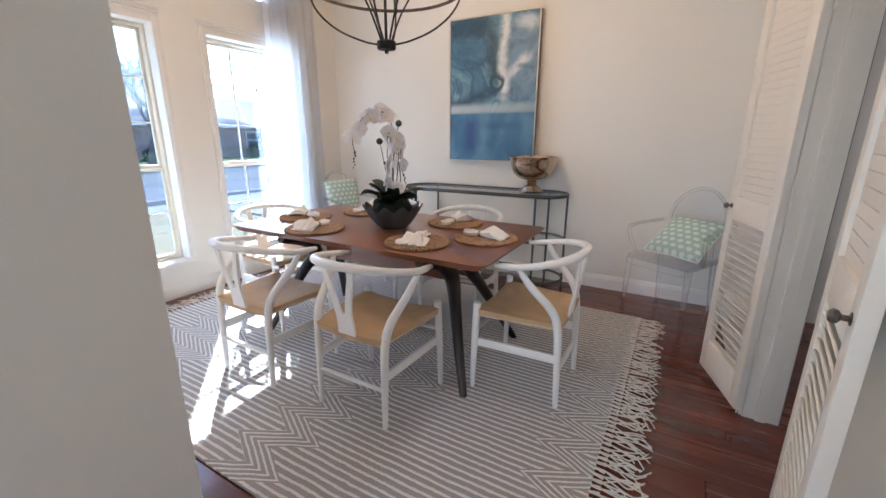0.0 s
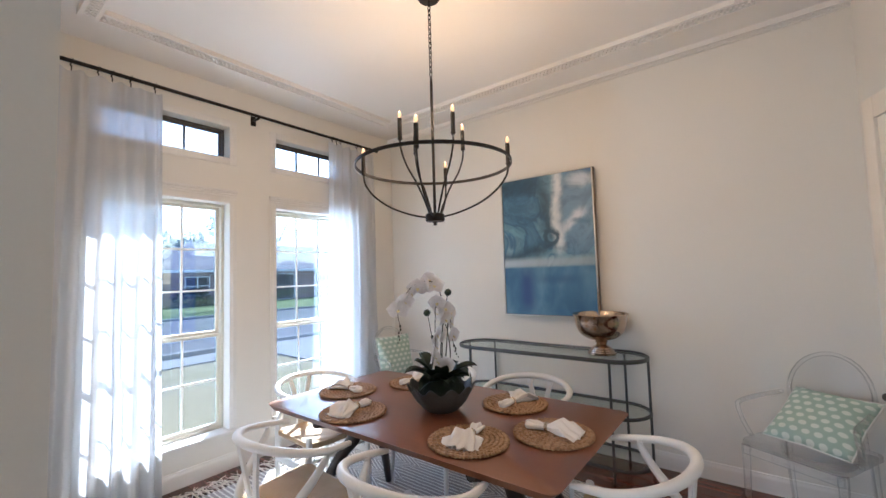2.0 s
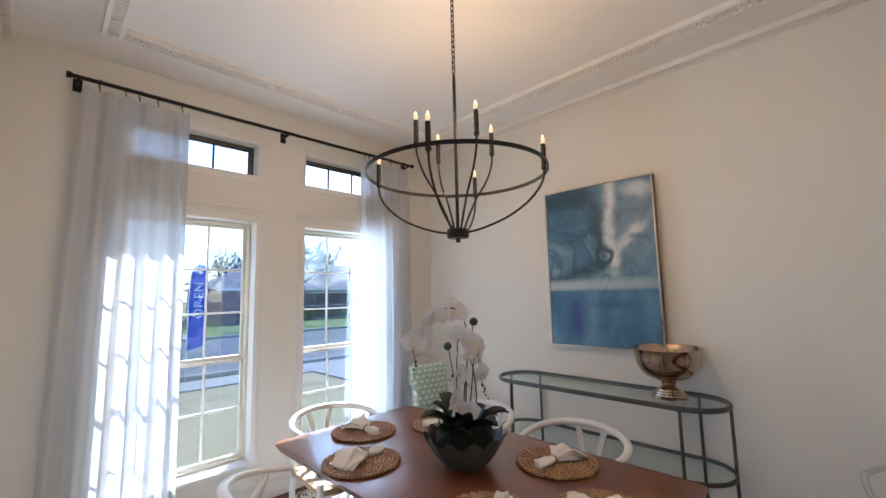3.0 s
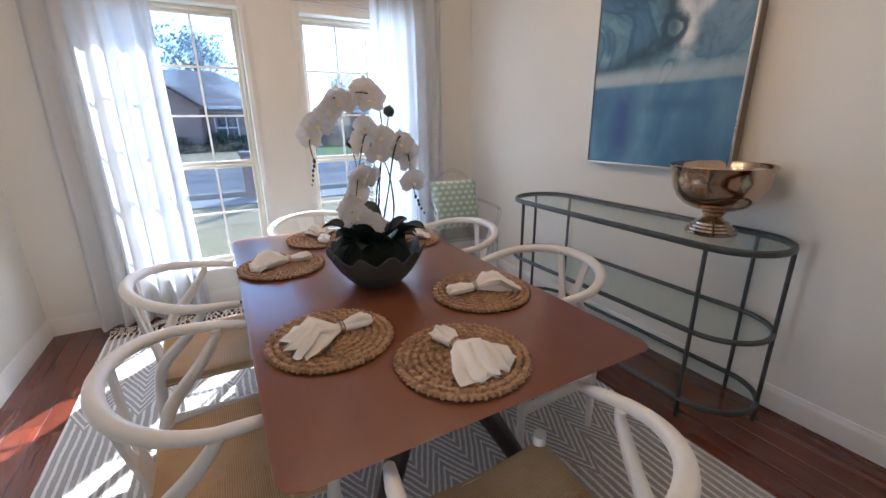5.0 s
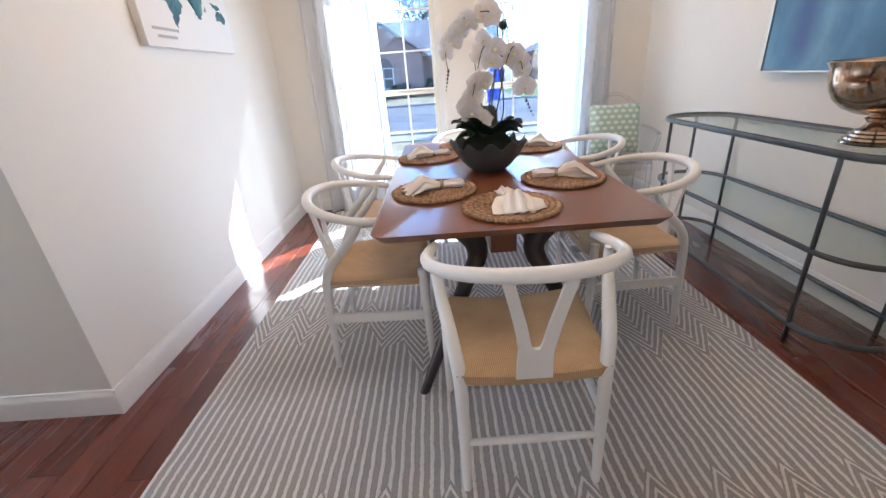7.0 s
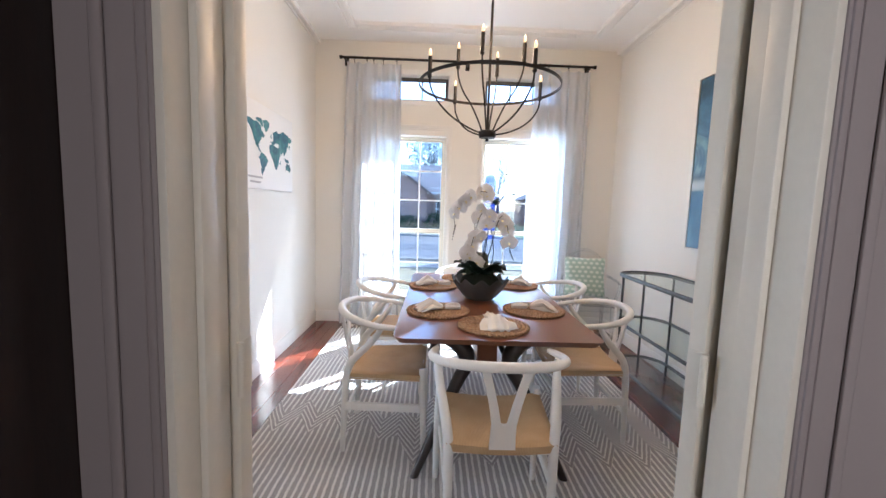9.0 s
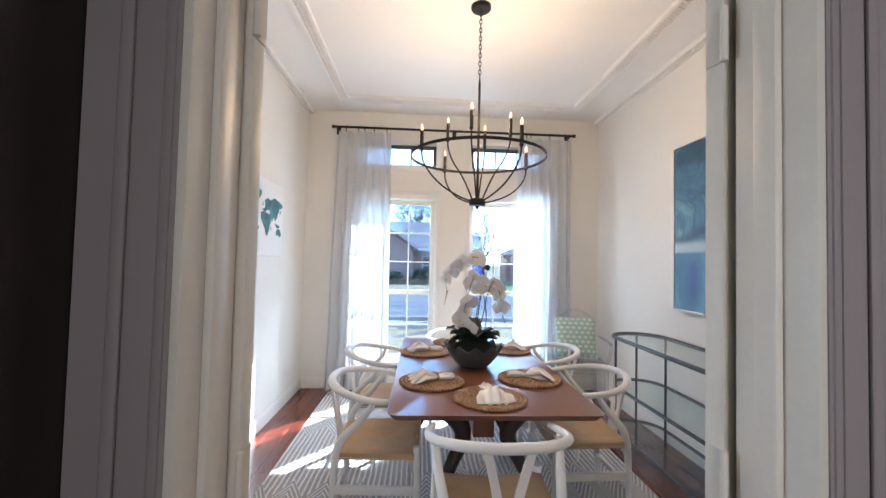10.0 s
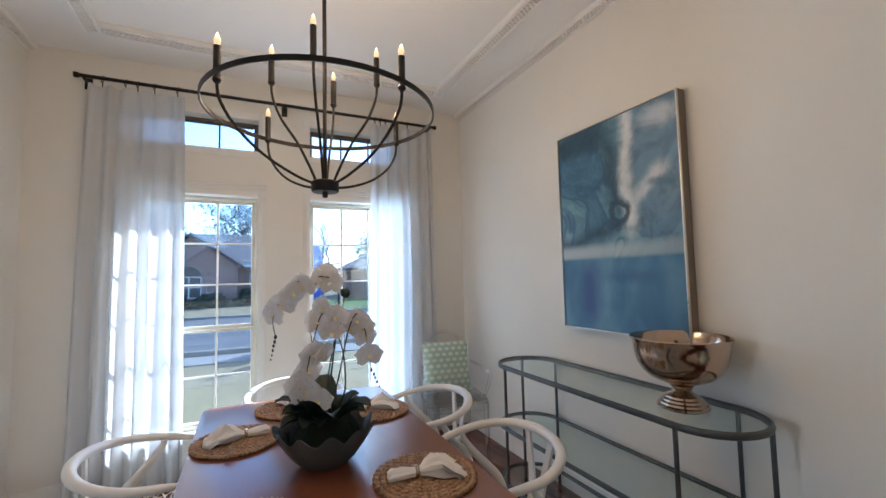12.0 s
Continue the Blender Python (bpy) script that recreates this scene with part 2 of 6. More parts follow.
structure("wall_west", bm, WALL, "warm white painted window wall", "wall")
bm = bmesh.new()
box(bm, XW, 2.8, YN, YN + 0.15, -0.2, ZC + 0.1)
structure("wall_north", bm, WALL, "warm off-white painted wall", "wall")
bm = bmesh.new()
box(bm, XW, -0.82, YS - 0.12, YS, -0.2, ZC + 0.1)
box(bm, -0.94, -0.82, -2.3, YS - 0.12, -0.2, ZC + 0.1)
structure("wall_south", bm, WALL, "warm off-white painted wall with an open end", "wall")
DY0, DY1, DZ = 1.342, 2.172, 2.10
bm = bmesh.new()
box(bm, XE, XE + 0.13, -2.3, DY0, -0.2, ZC + 0.1)
box(bm, XE, XE + 0.13, DY1, YN, -0.2, ZC + 0.1)
box(bm, XE, XE + 0.13, DY0, DY1, DZ, ZC + 0.1)
structure("wall_east", bm, WALL, "warm off-white painted wall with a doorway", "wall")
bm = bmesh.new()
# the slot in this unseen wall is made up to hold the fill lamp
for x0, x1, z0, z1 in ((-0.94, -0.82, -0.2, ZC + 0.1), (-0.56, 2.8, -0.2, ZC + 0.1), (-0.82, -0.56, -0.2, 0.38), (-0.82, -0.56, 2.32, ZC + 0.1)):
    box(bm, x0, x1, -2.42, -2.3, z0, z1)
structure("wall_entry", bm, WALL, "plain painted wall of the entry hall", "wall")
# invented dark wall, standing in for the darkness left of the doorway
bm = bmesh.new()
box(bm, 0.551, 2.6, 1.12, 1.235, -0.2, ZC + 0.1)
structure("wall_hall_side", bm, DARKWOOD, "near-black wall added to darken the hall's left side", "wall")
bm = bmesh.new()
# the opening is made up, a place for the hall fill lamp
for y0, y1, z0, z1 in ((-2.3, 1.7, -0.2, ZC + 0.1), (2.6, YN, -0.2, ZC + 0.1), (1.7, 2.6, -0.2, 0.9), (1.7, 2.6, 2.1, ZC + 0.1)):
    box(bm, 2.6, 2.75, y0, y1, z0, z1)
structure("wall_hall", bm, HALL_SHADED, "dim painted wall of the side hall", "wall")
# thin layer: hall side in mauve, darkened for the shade it stands in
bm = bmesh.new()
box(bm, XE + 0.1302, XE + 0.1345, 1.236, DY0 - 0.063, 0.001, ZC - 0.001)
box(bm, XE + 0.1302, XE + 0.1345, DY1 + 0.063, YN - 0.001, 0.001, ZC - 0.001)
structure("wall_hall_face", bm, HALL_SHADED, "mauve grey painted plaster beside the doorway, darkened for shade", "wall")
bm = bmesh.new()
box(bm, OUT, 2.8, -2.42, YN + 0.15, ZC, ZC + 0.12)
structure("ceiling", bm, CEIL, "flat white painted ceiling", "ceiling")
bm = bmesh.new()
box(bm, OUT - 0.55, OUT, -2.6, YN + 0.6, 3.0, 3.12)
box(bm, OUT - 0.58, OUT - 0.551, -2.6, YN + 0.6, 2.94, 3.16)
structure("eave", bm, TRIM, "painted roof eave over the windows", "eave")
RUGZ = 0.012


# ---- dining table ----


def dining_table():
    t = thing("dining_table", "walnut dining table with dark splayed legs on the rug", "table")
    x0, x1, y0, y1 = -2.42, -0.662, 1.515, 2.462
    bm = bmesh.new()
    slab(bm, rounded(x0, x1, y0, y1, 0.045), 0.718, 0.75, 0.035, 0.003)
    part("tabletop", bm, WALNUT, t)
    yc = (y0 + y1) / 2
    bm = bmesh.new()
    box(bm, -2.02, -1.06, yc - 0.055, yc + 0.055, 0.49, 0.70, 0.006)
    part("beam", bm, WALNUT, t)
    for sx, foot, waist in ((1, -0.80, -1.04), (-1, -2.29, -2.04)):
        for sy in (-1, 1):
            bm = bmesh.new()
            pts = smoothed([(foot, yc + sy * 0.372, 0.0), (foot - sx * 0.08, yc + sy * 0.275, 0.2), (foot - sx * 0.165, yc + sy * 0.165, 0.42), (waist + sx * 0.035, yc + sy * 0.115, 0.51), (waist + sx * 0.02, yc + sy * 0.135, 0.585), (waist + sx * 0.01, yc + sy * 0.23, 0.643), (waist, yc + sy * 0.40, 0.688)], 4)
            n = len(pts)
            tube(bm, pts, [0.019 + 0.029 * min(1.0, i / n * 1.7) - (0.026 * max(0.0, i / n - 0.68) / 0.32) for i in range(n)], 10, (1, 0, 0), (0.95, 1.0))
            part("leg", bm, DARKWOOD, t)
    return t


# ---- chairs ----


def cord_material(name, axis):
    m, t, b = nodes_of(name)
    w = t.nodes.new("ShaderNodeTexWave")
    w.bands_direction = "XY"[axis]
    w.inputs["Scale"].default_value = 55
    w.inputs["Distortion"].default_value = 0.4
    w.inputs["Detail"].default_value = 1
    t.links.new(texco(t), w.inputs["Vector"])
    big = noise_tex(t, texco(t), 9, 4)
    col = mix(t, 0.5, ramp(t, w.outputs["Fac"], [(0.1, (0.30, 0.19, 0.095)), (0.5, (0.60, 0.43, 0.24))]), ramp(t, big, [(0.3, (0.46, 0.31, 0.16)), (0.7, (0.64, 0.46, 0.27))]))
    t.links.new(col, b.inputs["Base Color"])
    b.inputs["Roughness"].default_value = 0.7
    bump(t, b, w.outputs["Fac"], 0.7, 0.002)
    return m


CORD_X, CORD_Y = cord_material("paper_cord_across", 0), cord_material("paper_cord_along", 1)


def wishbone_chair():
    """Faces +y; stands at the origin."""
    c = thing("dining_chair", "white lacquered wishbone chair with a woven paper-cord seat", "chair", "chairs round the table")
    for s in (-1, 1):
        bm = bmesh.new()
        pts = smoothed([(s * 0.238, 0.218, 0), (s * 0.235, 0.212, 0.24), (s * 0.23, 0.205, 0.455), (s * 0.23, 0.205, 0.468)], 4)
        tube(bm, pts, [0.0125 + 0.006 * min(1, i / 5) for i in range(len(pts) - 1)] + [0.01], 12, (0, 1, 0))
        part("front_leg", bm, CHAIRWHITE, c)
        bm = bmesh.new()
        pts = smoothed([(s * 0.198, -0.212, 0), (s * 0.198, -0.205, 0.20), (s * 0.200, -0.195, 0.40), (s * 0.212, -0.165, 0.50), (s * 0.236, -0.075, 0.60), (s * 0.25, -0.02, 0.675), (s * 0.252, -0.015, 0.70)], 5)
        n = len(pts)
        tube(bm, pts, [0.0125 + 0.0075 * math.sin(math.pi * min(1, i / n * 1.15)) for i in range(n)], 12, (0, 1, 0))
        part("back_leg", bm, CHAIRWHITE, c)
        bm = bmesh.new()
        box(bm, s * 0.213 - 0.009, s * 0.213 + 0.009, -0.20, 0.21, 0.235, 0.28, 0.006)
        for v in bm.verts:
            v.co.x += s * 0.04 * (v.co.y + 0.2) - s * 0.008
        part("side_stretcher", bm, CHAIRWHITE, c)
        bm = bmesh.new()
        tube(bm, [(s * 0.198, -0.2, 0.415), (s * 0.230, 0.205, 0.415)], 0.011, 8)
        part("seat_rail", bm, CHAIRWHITE, c)
    for y, w, z, nm in ((-0.205, 0.198, 0.185, "back_stretcher"), (0.212, 0.235, 0.32, "front_stretcher"), (0.200, 0.23, 0.415, "front_rail")):
        bm = bmesh.new()
        tube(bm, [(-w, y, z), (0, y, z), (w, y, z)], [0.010, 0.013, 0.010], 10)
        part(nm, bm, CHAIRWHITE, c)
    bm = bmesh.new()
    box(bm, -0.195, 0.195, -0.196, -0.172, 0.385, 0.42, 0.008)
    part("back_rail", bm, CHAIRWHITE, c)
    # the bent top rail
    bm = bmesh.new()
    pts, rs = [], []
    for k in range(41):
        a = math.pi * (k / 40)
        x = -0.272 * math.cos(a)
        y = -0.015 - 0.24 * math.sin(a) ** 0.9
        pts.append((x, y, 0.706 + 0.045 * math.sin(a)))
        rs.append(0.0165 + 0.004 * math.sin(a))
    pts = [(-0.250, 0.105, 0.690), (-0.262, 0.05, 0.698)] + pts + [(0.262, 0.05, 0.698), (0.250, 0.105, 0.690)]
    rs = [0.012, 0.0155] + rs + [0.0155, 0.012]
    tube(bm, pts, rs, 12, (0, 0, 1), (1.05, 0.95))
    part("top_rail", bm, CHAIRWHITE, c)
    # the forked back splat
    bm = bmesh.new()
    def leaf(x0, x1, y, z):
        return [bm.verts.new((x, y + d, z)) for x, d in ((x0, 0.006), (x1, 0.006), (x1, -0.006), (x0, -0.006))]
    def strip(rows):
        for a, b in zip(rows, rows[1:]):
            for k in range(4):
                bm.faces.new((a[k], a[(k + 1) % 4], b[(k + 1) % 4], b[k]))
        bm.faces.new(rows[0])
        bm.faces.new(rows[-1])
    strip([leaf(-0.050, 0.050, -0.207, 0.415), leaf(-0.047, 0.047, -0.213, 0.47), leaf(-0.046, 0.046, -0.222, 0.521)])
    for s in (-1, 1):
        arms = ((0.0005, 0.0462, -0.2222, 0.520), (0.0095, 0.0470, -0.2235, 0.524), (0.0135, 0.0485, -0.225, 0.533), (0.018, 0.0515, -0.2285, 0.555), (0.027, 0.0595, -0.2335, 0.60), (0.045, 0.076, -0.240, 0.67), (0.064, 0.095, -0.247, 0.745))
        strip([leaf(*sorted((s * a, s * b)), y, z) for a, b, y, z in arms])
    part("splat", bm, CHAIRWHITE, c, smooth=30)
    # woven seat: four sectors that meet in the middle, dished
    bm = bmesh.new()
    N = 10
    def seat_pt(u, v):
        hw = 0.210 + (0.245 - 0.210) * (v + 1) / 2
        x, y = u * hw, 0.004 + v * 0.213
        edge = max(abs(u), abs(v))
        z = 0.446 + 0.008 * u * u * (v + 1) * 0.5 - 0.026 * (1 - u * u) * (1 - 0.45 * v * v) - (0.010 if edge > 0.985 else 0.0)
        if abs(abs(u) - abs(v)) < 0.01 and edge < 0.95:
            z -= 0.0035
        return (x, y, z)
    us = [-1 + 2 * i / (2 * N) for i in range(2 * N + 1)]
    grid = [[bm.verts.new(seat_pt(u, v)) for u in us] for v in us]
    for j in range(2 * N):
        for i in range(2 * N):
            u, v = (us[i] + us[i + 1]) / 2, (us[j] + us[j + 1]) / 2
            f = bm.faces.new((grid[j][i], grid[j][i + 1], grid[j + 1][i + 1], grid[j + 1][i]))
            f.material_index = 0 if abs(v) >= abs(u) else 1
    border = [grid[0][i] for i in range(2 * N + 1)] + [grid[j][2 * N] for j in range(1, 2 * N + 1)] + [grid[2 * N][i] for i in range(2 * N - 1, -1, -1)] + [grid[j][0] for j in range(2 * N - 1, 0, -1)]
    low = [bm.verts.new((v.co.x * 0.985, v.co.y * 0.985, v.co.z - 0.032)) for v in border]
    for k in range(len(border)):
        k2 = (k + 1) % len(border)
        f = bm.faces.new((border[k], border[k2], low[k2], low[k]))
        f.material_index = 0 if abs(border[k].co.y - 0.005) > 0.2 else 1
    bm.faces.new(low)
    part("seat", bm, [CORD_X, CORD_Y], c, "woven natural paper-cord seat")
    return c


dining_table()
chair = wishbone_chair()
chair.matrix_world = pose(-1.198, 1.442, RUGZ, 0, 0, 0)
for x, y, rz in ((-1.905, 1.40, 0), (-0.585, 1.962, 90), (-1.315, 2.585, 180), (-2.0, 2.57, 180), (-2.56, 1.99, -90)):
    copy_thing(chair, pose(x, y, RUGZ, 0, 0, rz))

# ---- console, art ----


def racetrack(cx0, cx1, cy, r, n=14):
    out = []
    for k in range(n + 1):
        a = radians(-90 + 180 * k / n)
        out.append((cx1 + r * math.cos(a), cy + r * math.sin(a)))
    for k in range(n + 1):
        a = radians(90 + 180 * k / n)
        out.append((cx0 + r * math.cos(a), cy + r * math.sin(a)))
    return out


def console_table():
    t = thing("console_table", "oval-ended grey iron console table with three glass shelves", "console")
    cx0, cx1, cy, r = -2.125, -0.972, 3.415, 0.205
    for z, nm in ((0.825, "top_frame"), (0.44, "middle_frame"), (0.095, "bottom_frame")):
        bm = bmesh.new()
        ring = [(x, y, z) for x, y in racetrack(cx0, cx1, cy, r)]
        tube(bm, ring, 0.0125, 8, (0, 0, 1), (0.95, 1.25 if z > 0.8 else 1.0), True)
        fr = part(nm, bm, GREYMETAL, t)
        bm = bmesh.new()
        slab(bm, racetrack(cx0, cx1, cy, r - 0.008), z + 0.001, z + 0.009)
        part("glass_shelf", bm, SHELFGLASS, fr, "clear greenish glass shelf").visible_shadow = False
    for x, y in ((cx1 + 0.0, cy - r), (cx1 + r * 0.94, cy + r * 0.34), (cx1 + 0.0, cy + r), (cx0, cy - r), (cx0 - r * 0.94, cy + r * 0.34), (cx0, cy + r)):
        bm = bmesh.new()
        tube(bm, [(x, y, 0), (x, y, 0.826)], 0.0095, 8, (0, 1, 0))
        part("post", bm, GREYMETAL, t)
    return t


console_table()

# ---- windows, trim, doors ----


def window(name, y0, y1, z0, z1, rows, rail=None):
    """A window in the west wall: reveal lining, frame, sashes, bars and panes."""
    w = tagged(new(name), "white framed window with a grid of small panes" if rail else "low transom window with three panes", "window", "windows of the dining room", "structure")
    xg = -3.60
    bm = bmesh.new()
    f = 0.024 if rail else 0.02
    for a, b, c, d in ((y0, y0 + f, z0, z1), (y1 - f, y1, z0, z1), (y0 + f, y1 - f, z1 - f, z1), (y0 + f, y1 - f, z0, z0 + f)):
        box(bm, xg - 0.045, xg + 0.035, a, b, c, d, 0.004)
    fr = part("window_frame", bm, SASH if rail else DARKSASH, w)
    ya, yb, za, zb = y0 + f, y1 - f, z0 + f, z1 - f
    s = 0.022 if rail else 0.014
    halves = ((rail, zb, xg - 0.018), (za, rail, xg + 0.008)) if rail else ((za, zb, xg),)
    for k, (lo, hi, x) in enumerate(halves):
        bm = bmesh.new()
        for a, b, c, d in ((ya, ya + s, lo, hi), (yb - s, yb, lo, hi), (ya + s, yb - s, hi - s, hi), (ya + s, yb - s, lo, lo + s * 1.2)):
            box(bm, x - 0.012, x + 0.014, a, b, c, d, 0.003)
        part("sash", bm, SASH if rail else DARKSASH, w)
        cols, rws = 3, rows[k]
        for i in range(1, cols):
            y = ya + s + (yb - ya - 2 * s) * i / cols
            bm = bmesh.new()
            box(bm, x - 0.006, x + 0.008, y - 0.007, y + 0.007, lo + s, hi - s)
            part("glazing_bar", bm, TRIM if rail else DARKSASH, w)
        for i in range(1, rws):
            z = lo + s + (hi - lo - 2 * s) * i / rws
            bm = bmesh.new()
            box(bm, x - 0.005, x + 0.007, ya + s, yb - s, z - 0.007, z + 0.007)
            part("glazing_bar", bm, TRIM if rail else DARKSASH, w)
        for i in range(cols):
            for j in range(rws):
                p0 = ya + s + (yb - ya - 2 * s) * i / cols
                p1 = ya + s + (yb - ya - 2 * s) * (i + 1) / cols
                q0 = lo + s + (hi - lo - 2 * s) * j / rws
                q1 = lo + s + (hi - lo - 2 * s) * (j + 1) / rws
                bm = bmesh.new()
                box(bm, x - 0.004, x - 0.001, p0 + 0.002, p1 - 0.002, q0 + 0.002, q1 - 0.002)
                ob = part("pane", bm, PANE, w, smooth=0)
                ob.visible_shadow = False
    # casing with a stepped head
    bm = bmesh.new()
    c = 0.055
    for a, b in ((y0 - c, y0), (y1, y1 + c)):
        box(bm, XW, XW + 0.010, a, b, z0 - (c if not rail else 0.0), z1 + c, 0.003)
        m = (a + b) / 2
        box(bm, XW + 0.0102, XW + 0.016, m - 0.012, m + 0.012, z0, z1, 0.003)
    box(bm, XW, XW + 0.0103, y0, y1, z1, z1 + c, 0.003)
    if rail:
        for k in range(3):
            box(bm, XW, XW + 0.014 + 0.006 * k, y0 - c - 0.004 * k, y1 + c + 0.004 * k, z1 + c + 0.0005 + 0.018 * k, z1 + c + 0.0005 + 0.018 * (k + 1) - 0.002, 0.003)
    else:
        box(bm, XW, XW + 0.0102, y0, y1, z0 - c, z0, 0.003)
    part("casing", bm, TRIM, w)
    bm = bmesh.new()
    box(bm, xg + 0.036, XW + (0.045 if rail else 0.012), y0 - (0.05 if rail else 0) , y1 + (0.05 if rail else 0), z0 - 0.022, z0 + 0.002, 0.005)
    part("window_sill", bm, TRIM, w)
    return w


window("window_1", *WINS[0], Z_SILL, Z_HEAD, (3, 2), 1.045)
window("window_2", *WINS[1], Z_SILL, Z_HEAD, (3, 2), 1.045)
window("window_3", *WINS[0], Z_T0, Z_T1, (1,))
window("window_4", *WINS[1], Z_T0, Z_T1, (1,))


def baseboard(bm, x0, y0, x1, y1, nx, ny):
    """A moulded skirting from one point to the next, with its face towards (nx, ny)."""
    prof = ((0.0, 0.0), (0.014, 0.0), (0.014, 0.085), (0.011, 0.098), (0.006, 0.108), (0.005, 0.118), (0.0, 0.120))
    a = [bm.verts.new((x0 + nx * d, y0 + ny * d, h)) for d, h in prof]
    b = [bm.verts.new((x1 + nx * d, y1 + ny * d, h)) for d, h in prof]
    for i in range(len(prof) - 1):
        bm.faces.new((a[i], a[i + 1], b[i + 1], b[i]))
    bm.faces.new(a)
    bm.faces.new(b)


for (x0, y0, x1, y1, nx, ny) in ((XW, YN, XE, YN, 0, -1), (XW, YS, -0.8078, YS, 0, 1), (XW, YS + 0.015, XW, YN - 0.015, 1, 0), (-0.82, -2.3, -0.82, YS + 0.0125, 1, 0), (XE, DY1 + 0.09, XE, YN - 0.015, -1, 0), (XE, -2.3, XE, DY0 - 0.09, -1, 0), (XE + 0.13, DY1 + 0.09, XE + 0.13, YN, 1, 0)):
    bm = bmesh.new()
    baseboard(bm, x0, y0, x1, y1, nx, ny)
    structure("baseboard", bm, TRIM, "white moulded baseboard along the wall", "baseboard", 30)


def dentil_run(bm, p, q, inward, drop, width, step=0.03):
    """A moulding from p to q on the ceiling: two beads, with a row of small blocks between them."""
    p, q, inward = Vector(p), Vector(q), Vector(inward)
    d = (q - p).normalized()
    L = (q - p).length
    def bar(o0, o1, h0, h1, s0=0.0, s1=L):
        vs = [p + d * s + inward * o + Vector((0, 0, -h)) for s in (s0, s1) for o in (o0, o1) for h in (h0, h1)]
        v = [bm.verts.new(c) for c in vs]
        for f in ((0, 1, 3, 2), (4, 6, 7, 5), (0, 4, 5, 1), (2, 3, 7, 6), (0, 2, 6, 4), (1, 5, 7, 3)):
            bm.faces.new([v[i] for i in f])
    bar(0, width * 0.22, 0, drop)
    bar(width * 0.23, width * 0.77, 0, drop * 0.35)
    bar(width * 0.78, width, 0, drop * 0.75)
    n = int(L / step)
    for row, (o0, o1) in enumerate(((0.25, 0.48), (0.52, 0.75))):
        for i in range(n):
            s = (i + 0.25 + 0.5 * row) * L / n
            bar(width * o0, width * o1, drop * 0.33, drop * 0.85, s, min(L, s + step * 0.5))


fx0, fx1, fy0, fy1 = -3.10, -0.03, 0.77, 3.28
bm = bmesh.new()
dentil_run(bm, (fx0, fy1, ZC), (fx1, fy1, ZC), (0, -1, 0), 0.042, 0.10)
dentil_run(bm, (fx0, fy0, ZC), (fx1, fy0, ZC), (0, 1, 0), 0.042, 0.10)
dentil_run(bm, (fx0, fy0 + 0.101, ZC), (fx0, fy1 - 0.101, ZC), (1, 0, 0), 0.042, 0.10)
dentil_run(bm, (fx1, fy0 + 0.101, ZC), (fx1, fy1 - 0.101, ZC), (-1, 0, 0), 0.042, 0.10)
structure("ceiling_moulding", bm, CEIL, "white dentil moulding framing the ceiling", "trim", 0)
bm = bmesh.new()
dentil_run(bm, (XW, YN, ZC), (XE, YN, ZC), (0, -1, 0), 0.05, 0.06)
dentil_run(bm, (XW, YS, ZC), (-0.82, YS, ZC), (0, 1, 0), 0.05, 0.06)
structure("crown_moulding", bm, CEIL, "white dentil crown moulding along the wall tops", "trim", 0)

# door frame: jambs with stops, casings on both sides
frame_ob = tagged(new("door_1"), "cream painted door frame of the side doorway", "door frame", "", "structure")
for s, y in ((1, DY1), (-1, DY0)):
    bm = bmesh.new()
    ya, yb = sorted((y, y - s * 0.018))
    box(bm, XE - 0.004, XE + 0.136, ya, yb, 0, DZ, 0.003)
    part("jamb", bm, DOORPAINT, frame_ob)
    bm = bmesh.new()
    ya, yb = sorted((y - s * 0.0181, y - s * 0.030))
    box(bm, XE + 0.045, XE + 0.085, ya, yb, 0, DZ - 0.018, 0.003)
    part("door_stop", bm, DOORPAINT, frame_ob)
    for x0, x1, nx in ((XE + 0.13, XE + 0.139, 1), (XE - 0.016, XE, -1)):
        bm = bmesh.new()
        ya, yb = sorted((y - s * 0.008, y + s * 0.062))
        box(bm, x0, x1, ya, yb, 0, DZ + 0.065, 0.004)
        xa, xb = sorted((x1 if nx > 0 else x0, (x1 + 0.006) if nx > 0 else (x0 - 0.010)))
        ya, yb = sorted((y + s * 0.044, y + s * 0.060))
        box(bm, xa + 0.0002, xb, ya, yb, 0, DZ + 0.06, 0.004)
        ya, yb = sorted((y - s * 0.003, y + s * 0.009))
        box(bm, xa + 0.0002, xb - 0.004, ya, yb, 0, DZ + 0.01, 0.003)
        # hall-side casings get the dark hall colour, standing in for their shade
        part("casing", bm, HALL_SHADED if nx > 0 else DOORPAINT, frame_ob)
bm = bmesh.new()
box(bm, XE - 0.004, XE + 0.136, DY0 + 0.0185, DY1 - 0.0185, DZ - 0.018, DZ, 0.003)
part("head_jamb", bm, DOORPAINT, frame_ob)
for x0, x1 in ((XE + 0.13, XE + 0.139), (XE - 0.016, XE)):
    bm = bmesh.new()
    box(bm, x0, x1, DY0 + 0.009, DY1 - 0.009, DZ - 0.008, DZ + 0.065, 0.004)
    part("head_casing", bm, DOORPAINT, frame_ob)


